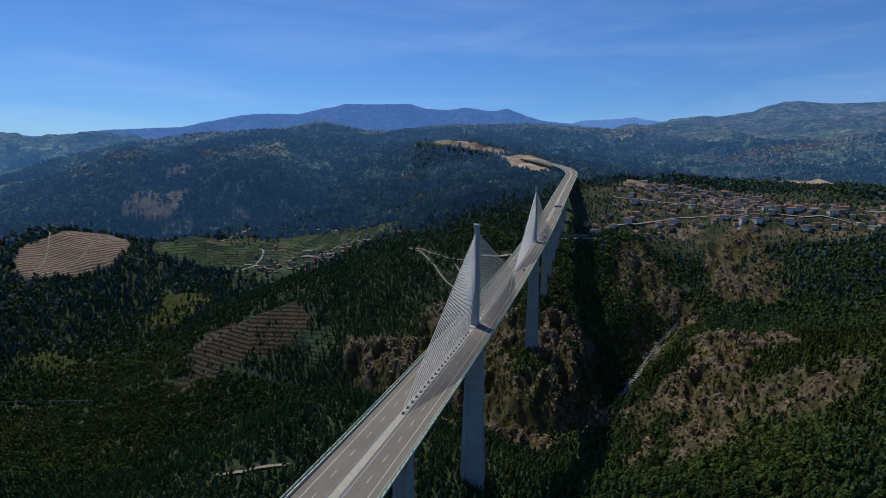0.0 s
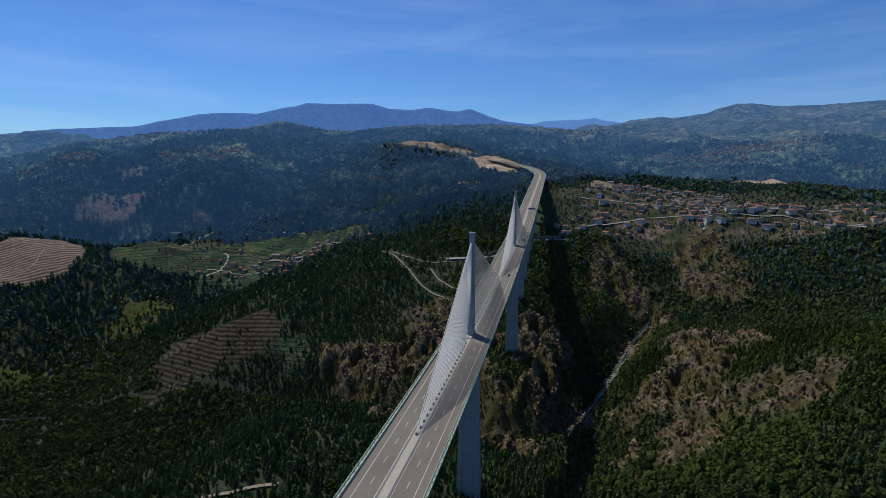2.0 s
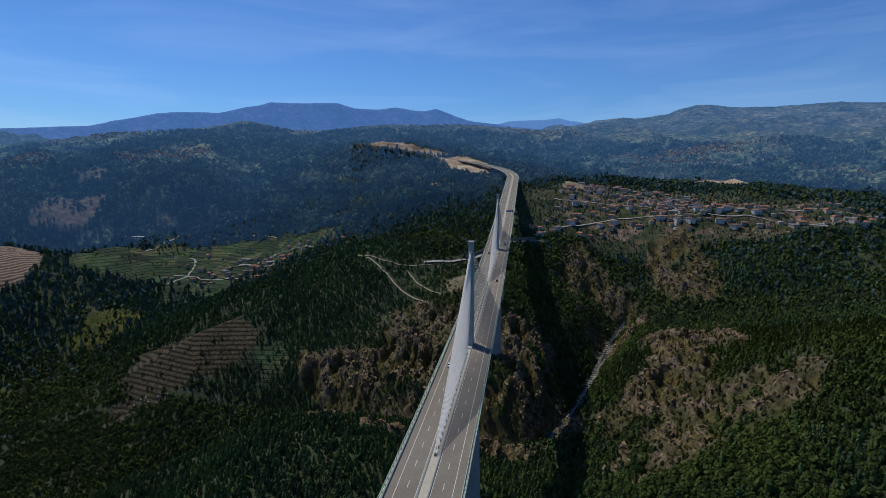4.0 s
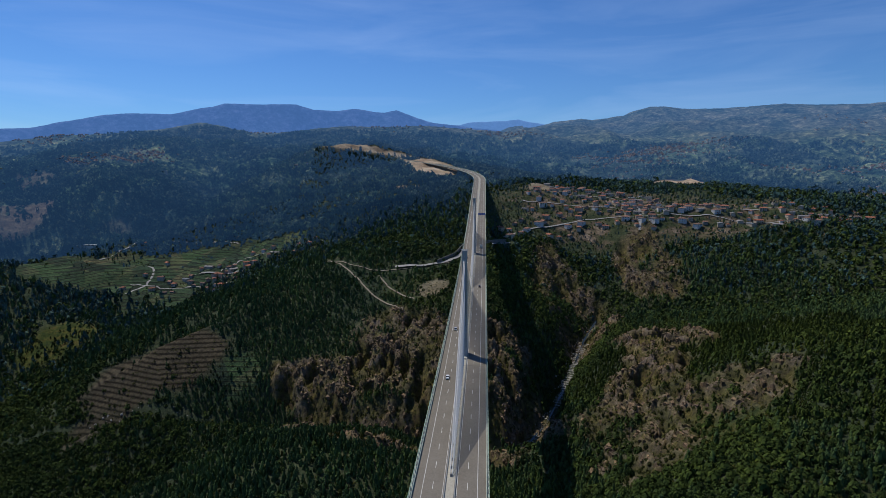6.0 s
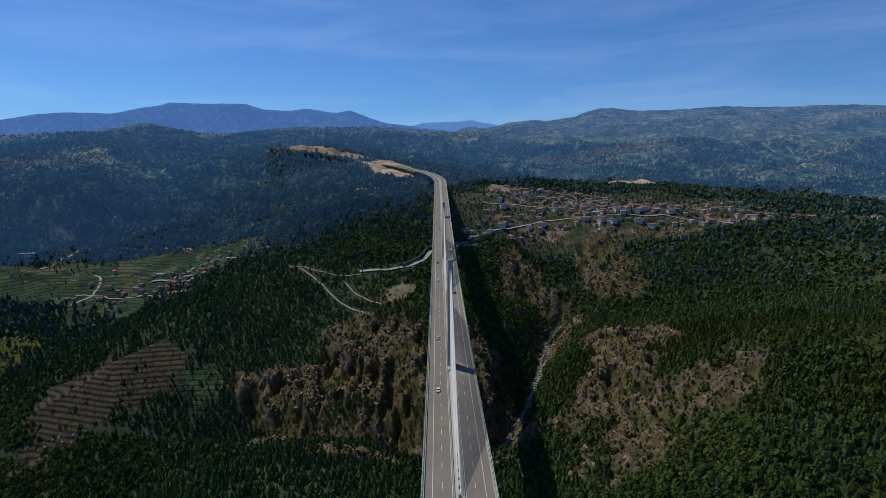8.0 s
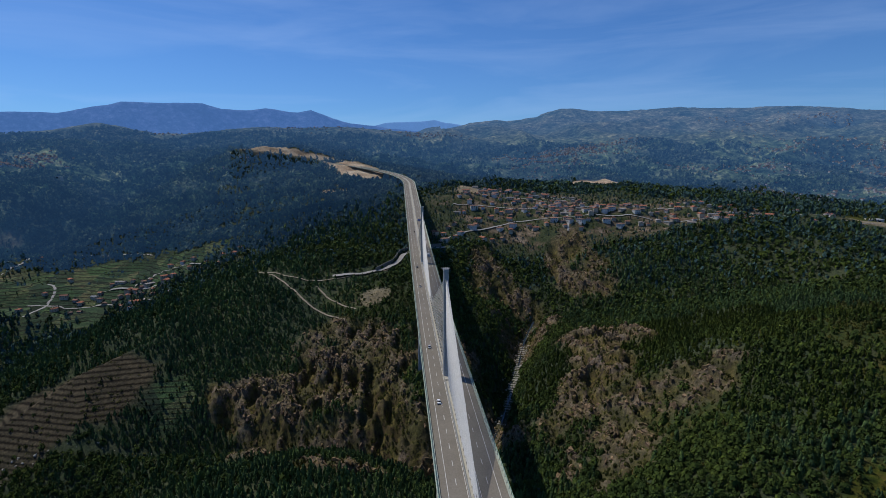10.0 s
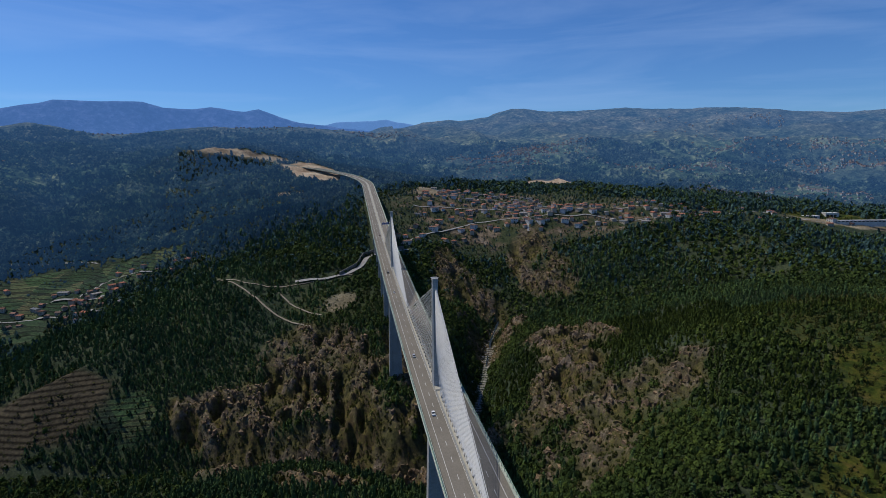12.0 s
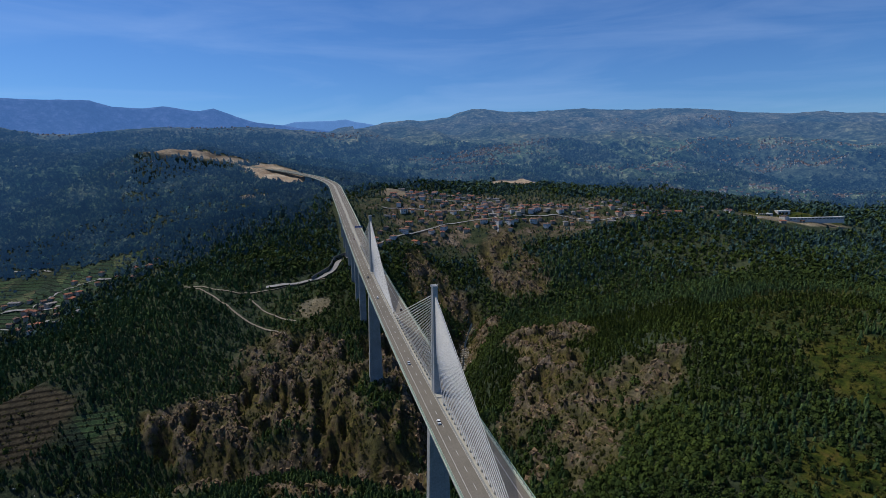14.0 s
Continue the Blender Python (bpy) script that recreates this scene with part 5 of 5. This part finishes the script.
def hall(name, label, x, y, turn, blocks, category):
    """A long low building of flat-roofed blocks with window bands."""
    root = tagged(new(name), label, category)
    root.matrix_basis = pose(x, y, ground_z(x, y) + 0.5, 0, 0, turn)
    for cx, cy, w, d, h in blocks:
        bm = bmesh.new()
        box(bm, cx - w / 2, cx + w / 2, cy - d / 2, cy + d / 2, -8, h)
        part("wall", bm, M_WHITE, root)
        bm = bmesh.new()
        box(bm, cx - w / 2 - 0.5, cx + w / 2 + 0.5, cy - d / 2 - 0.5, cy + d / 2 + 0.5, h, h + 0.6)
        part("roof", bm, M_WHITE, root, "flat white roof")
        for k in range(int(w // 8)):
            bm = bmesh.new()
            u = cx - w / 2 + 4 + 8 * k
            box(bm, u - 2.6, u + 2.6, cy - d / 2 - 0.12, cy - d / 2 + 0.1, h * 0.35, h * 0.75)
            part("window", bm, M_GLASS, root, "dark window band")
    return root


hall("sports_centre", "long white flat-roofed sports centre on a levelled terrace", 960, 690, -12, [(-62, 34, 60, 20, 9), (30, -24, 120, 9, 4.5), (12, 60, 28, 16, 12)], "building")
hall("farm_shed", "long white roofed farm shed in the valley", -938, 939, 15, [(0, 0, 44, 14, 4), (30, 10, 22, 12, 4)], "shed")
hall("white_hall", "white hall on the wooded hillside", -952, 1296, 5, [(0, 0, 30, 12, 7)], "building")

# ---------------------------------------------------------------- traffic and signs
M_TYRE = simple("rubber", (0.012, 0.012, 0.012), (0.025, 0.025, 0.025), 3.0, 0.9)


def paintwork(name, col):
    m, nt, b = mat(name, 0.3)
    c, _ = noise_ramp(nt, 1.5, [(0.3, [v * 0.85 for v in col]), (0.7, col)])
    nt.links.new(c, b.inputs["Base Color"])
    b.inputs["Coat Weight"].default_value = 0.5
    return m


def vehicle(name, label, paint, s, across, ahead, size, cargo=None):
    """A car, or a lorry where there is a cargo box: body, cabin glass, wheels and lamps."""
    w, l, h = size
    root = tagged(new(name), label, "lorry" if cargo else "car", "vehicles on the viaduct")
    root.matrix_basis = deck_pose(s, across, 0.05) @ Matrix.Rotation(0 if ahead else math.pi, 4, "Z")
    bm = bmesh.new()
    box(bm, -w / 2, w / 2, -l / 2, l / 2, 0.30, h * 0.58, (w / 2 * 0.96, l / 2 * 0.97))
    bmesh.ops.bevel(bm, geom=bm.edges[:], offset=0.10, segments=2, affect="EDGES")
    part("body", bm, paint, root)
    bm = bmesh.new()
    y0, y1 = (l * 0.18, l * 0.47) if cargo else (-l * 0.36, l * 0.22)
    box(bm, -w / 2 * 0.92, w / 2 * 0.92, y0, y1, h * 0.56, h * 0.97, (w / 2 * 0.78, (y1 - y0) / 2 * 0.74))
    part("cabin_glass", bm, M_GLASS, root, "dark tinted windows")
    bm = bmesh.new()
    box(bm, -w / 2 * 0.76, w / 2 * 0.76, (y0 + y1) / 2 - (y1 - y0) * 0.33, (y0 + y1) / 2 + (y1 - y0) * 0.33, h * 0.96, h)
    part("roof_panel", bm, paint, root)
    if cargo:
        bm = bmesh.new()
        box(bm, -w / 2, w / 2, -l / 2, l * 0.16, 0.9, cargo)
        bmesh.ops.bevel(bm, geom=bm.edges[:], offset=0.06, segments=1, affect="EDGES")
        part("cargo_box", bm, M_WHITE, root, "white cargo box")
    for sx in (-1, 1):
        for y in (-l * 0.31, l * 0.31):
            bm = bmesh.new()
            m = Matrix.Translation((sx * (w / 2 - 0.1), y, 0.34)) @ Matrix.Rotation(math.pi / 2, 4, "Y")
            bmesh.ops.create_cone(bm, cap_ends=True, segments=14, radius1=0.34, radius2=0.34, depth=0.24, matrix=m)
            wheel = part("wheel", bm, M_TYRE, root)
            bm = bmesh.new()
            m = Matrix.Translation((sx * (w / 2 + 0.03), y, 0.34)) @ Matrix.Rotation(math.pi / 2, 4, "Y")
            bmesh.ops.create_cone(bm, cap_ends=True, segments=12, radius1=0.2, radius2=0.17, depth=0.05, matrix=m)
            part("rim", bm, M_POST, wheel)
        for y, nm, mm in ((l / 2 - 0.05, "headlight", M_PAINT), (-l / 2 + 0.05, "tail_light", M_TILE)):
            bm = bmesh.new()
            box(bm, sx * w * 0.36 - 0.2, sx * w * 0.36 + 0.2, y - 0.08, y + 0.08, 0.62, 0.80)
            part(nm, bm, mm, root)
    return root


P_SILVER, P_BLACK, P_WHITE, P_RED = (paintwork(n, c) for n, c in (("silver_paint", (0.5, 0.52, 0.54)), ("black_paint", (0.02, 0.02, 0.025)), ("white_paint", (0.75, 0.75, 0.74)), ("dark_red_paint", (0.12, 0.02, 0.02))))
for row in (("car", "silver hatchback driving on the viaduct", P_SILVER, 45, -7.3, False, (1.8, 4.2, 1.5)), ("car", "white saloon driving on the viaduct", P_WHITE, 202, -6.9, False, (1.8, 4.4, 1.45)),
            ("car", "black car driving on the viaduct", P_BLACK, 276, -7.0, False, (1.8, 4.3, 1.45)), ("car", "black hatchback driving on the viaduct", P_BLACK, 160, 7.4, True, (1.8, 4.1, 1.5)),
            ("car", "dark red car driving on the viaduct", P_RED, 470, -4.2, False, (1.8, 4.3, 1.45)), ("car", "white car driving on the viaduct", P_WHITE, -36, -7.2, False, (1.8, 4.2, 1.5))):
    vehicle(*row)
vehicle("lorry", "white box lorry driving on the viaduct", P_WHITE, 330, 7.6, True, (2.4, 7.5, 2.6), 3.4)

gantry = tagged(new("sign_gantry"), "overhead sign gantry with blue boards above the motorway", "sign gantry")
gantry.matrix_basis = deck_pose(521, 0, 0)
for x in (2.0, 12.9):
    bm = bmesh.new()
    box(bm, x - 0.2, x + 0.2, -0.2, 0.2, 0.05, 7.6, (0.15, 0.15))
    part("post", bm, M_POST, gantry)
for z in (6.0, 7.4):
    bm = bmesh.new()
    box(bm, 1.8, 13.1, -0.12, 0.12, z, z + 0.25)
    part("beam", bm, M_POST, gantry)
for x in (4.6, 9.6):
    bm = bmesh.new()
    box(bm, x - 2.3, x + 2.3, -0.32, -0.18, 5.6, 8.4)
    board = part("board", bm, M_BLUE, gantry, "blue direction board")
    for k, wide in enumerate((1.5, 1.9, 1.2)):
        bm = bmesh.new()
        box(bm, x - wide, x + wide * 0.6, -0.36, -0.325, 7.6 - 0.75 * k, 7.85 - 0.75 * k)
        part("plain_bar", bm, M_PAINT, board)

# ---------------------------------------------------------------- single trees beside the gorge


def tree_model(seed, pine):
    """A tapered trunk with limbs and a crown of many small clumps."""
    rnd = random.Random(seed)
    root = tagged(new("pine_tree" if pine else "oak_tree"), "tall dark green pine with an open uneven crown" if pine else "spreading green oak with a ragged crown", "tree", "trees by the gorge")
    tall, wide = (11.5, 2.5) if pine else (8.0, 3.3)
    bm = bmesh.new()
    bmesh.ops.create_cone(bm, cap_ends=True, segments=7, radius1=0.32, radius2=0.06, depth=tall * 0.92, matrix=Matrix.Translation((0, 0, tall * 0.46 - 0.6)))
    for k in range(5):
        a, z = rnd.uniform(0, 6.28), tall * rnd.uniform(0.35, 0.75)
        end = Vector((math.cos(a) * wide * 0.7, math.sin(a) * wide * 0.7, z + rnd.uniform(0.4, 1.2)))
        d = end - Vector((0, 0, z))
        bmesh.ops.create_cone(bm, cap_ends=False, segments=4, radius1=0.10, radius2=0.03, depth=d.length,
                              matrix=Matrix.Translation(Vector((0, 0, z)) + d / 2) @ d.to_track_quat("Z", "Y").to_matrix().to_4x4())
    part("trunk", bm, M_TRUNK, root, "dark bark")
    bm = bmesh.new()
    for k in range(46):
        h = rnd.uniform(0.26, 1.0)
        reach = wide * (1.12 - h) ** 0.7 if pine else wide * math.sqrt(max(0.05, 1 - (2.0 * h - 1.15) ** 2))
        a, q = rnd.uniform(0, 6.28), reach * math.sqrt(rnd.uniform(0.15, 1.0))
        r = rnd.uniform(0.45, 0.95) * (0.9 if pine else 1.15)
        m = Matrix.Translation((q * math.cos(a), q * math.sin(a), h * tall)) @ Euler((rnd.uniform(0, 3), rnd.uniform(0, 3), rnd.uniform(0, 3))).to_matrix().to_4x4() @ Matrix.Diagonal((r, r * rnd.uniform(0.6, 1.1), r * rnd.uniform(0.5, 0.8), 1))
        bmesh.ops.create_icosphere(bm, subdivisions=1, radius=1.0, matrix=m)
    part("crown", bm, M_PINE if pine else M_BROAD, root)
    return root


models = [tree_model(k, k < 4) for k in range(7)]
used = set()
order = np.argsort(single_d)
for i in order[:240]:
    pine = bool(single_p[i])
    k = int(rng.integers(0, 4)) if pine else 4 + int(rng.integers(0, 3))
    x, y = float(single_x[i]), float(single_y[i])
    m = pose(x, y, ground_z(x, y) - 0.2, 0, 0, rng.uniform(0, 360)) @ Matrix.Diagonal((*([rng.uniform(0.75, 1.15)] * 3), 1))
    if k not in used:
        used.add(k)
        models[k].matrix_basis = m
    else:
        copy_thing(models[k], m)
for k, model in enumerate(models):
    if k not in used:
        model.matrix_basis = pose(130 + 4 * k, -10, ground_z(130 + 4 * k, -10) - 0.2)
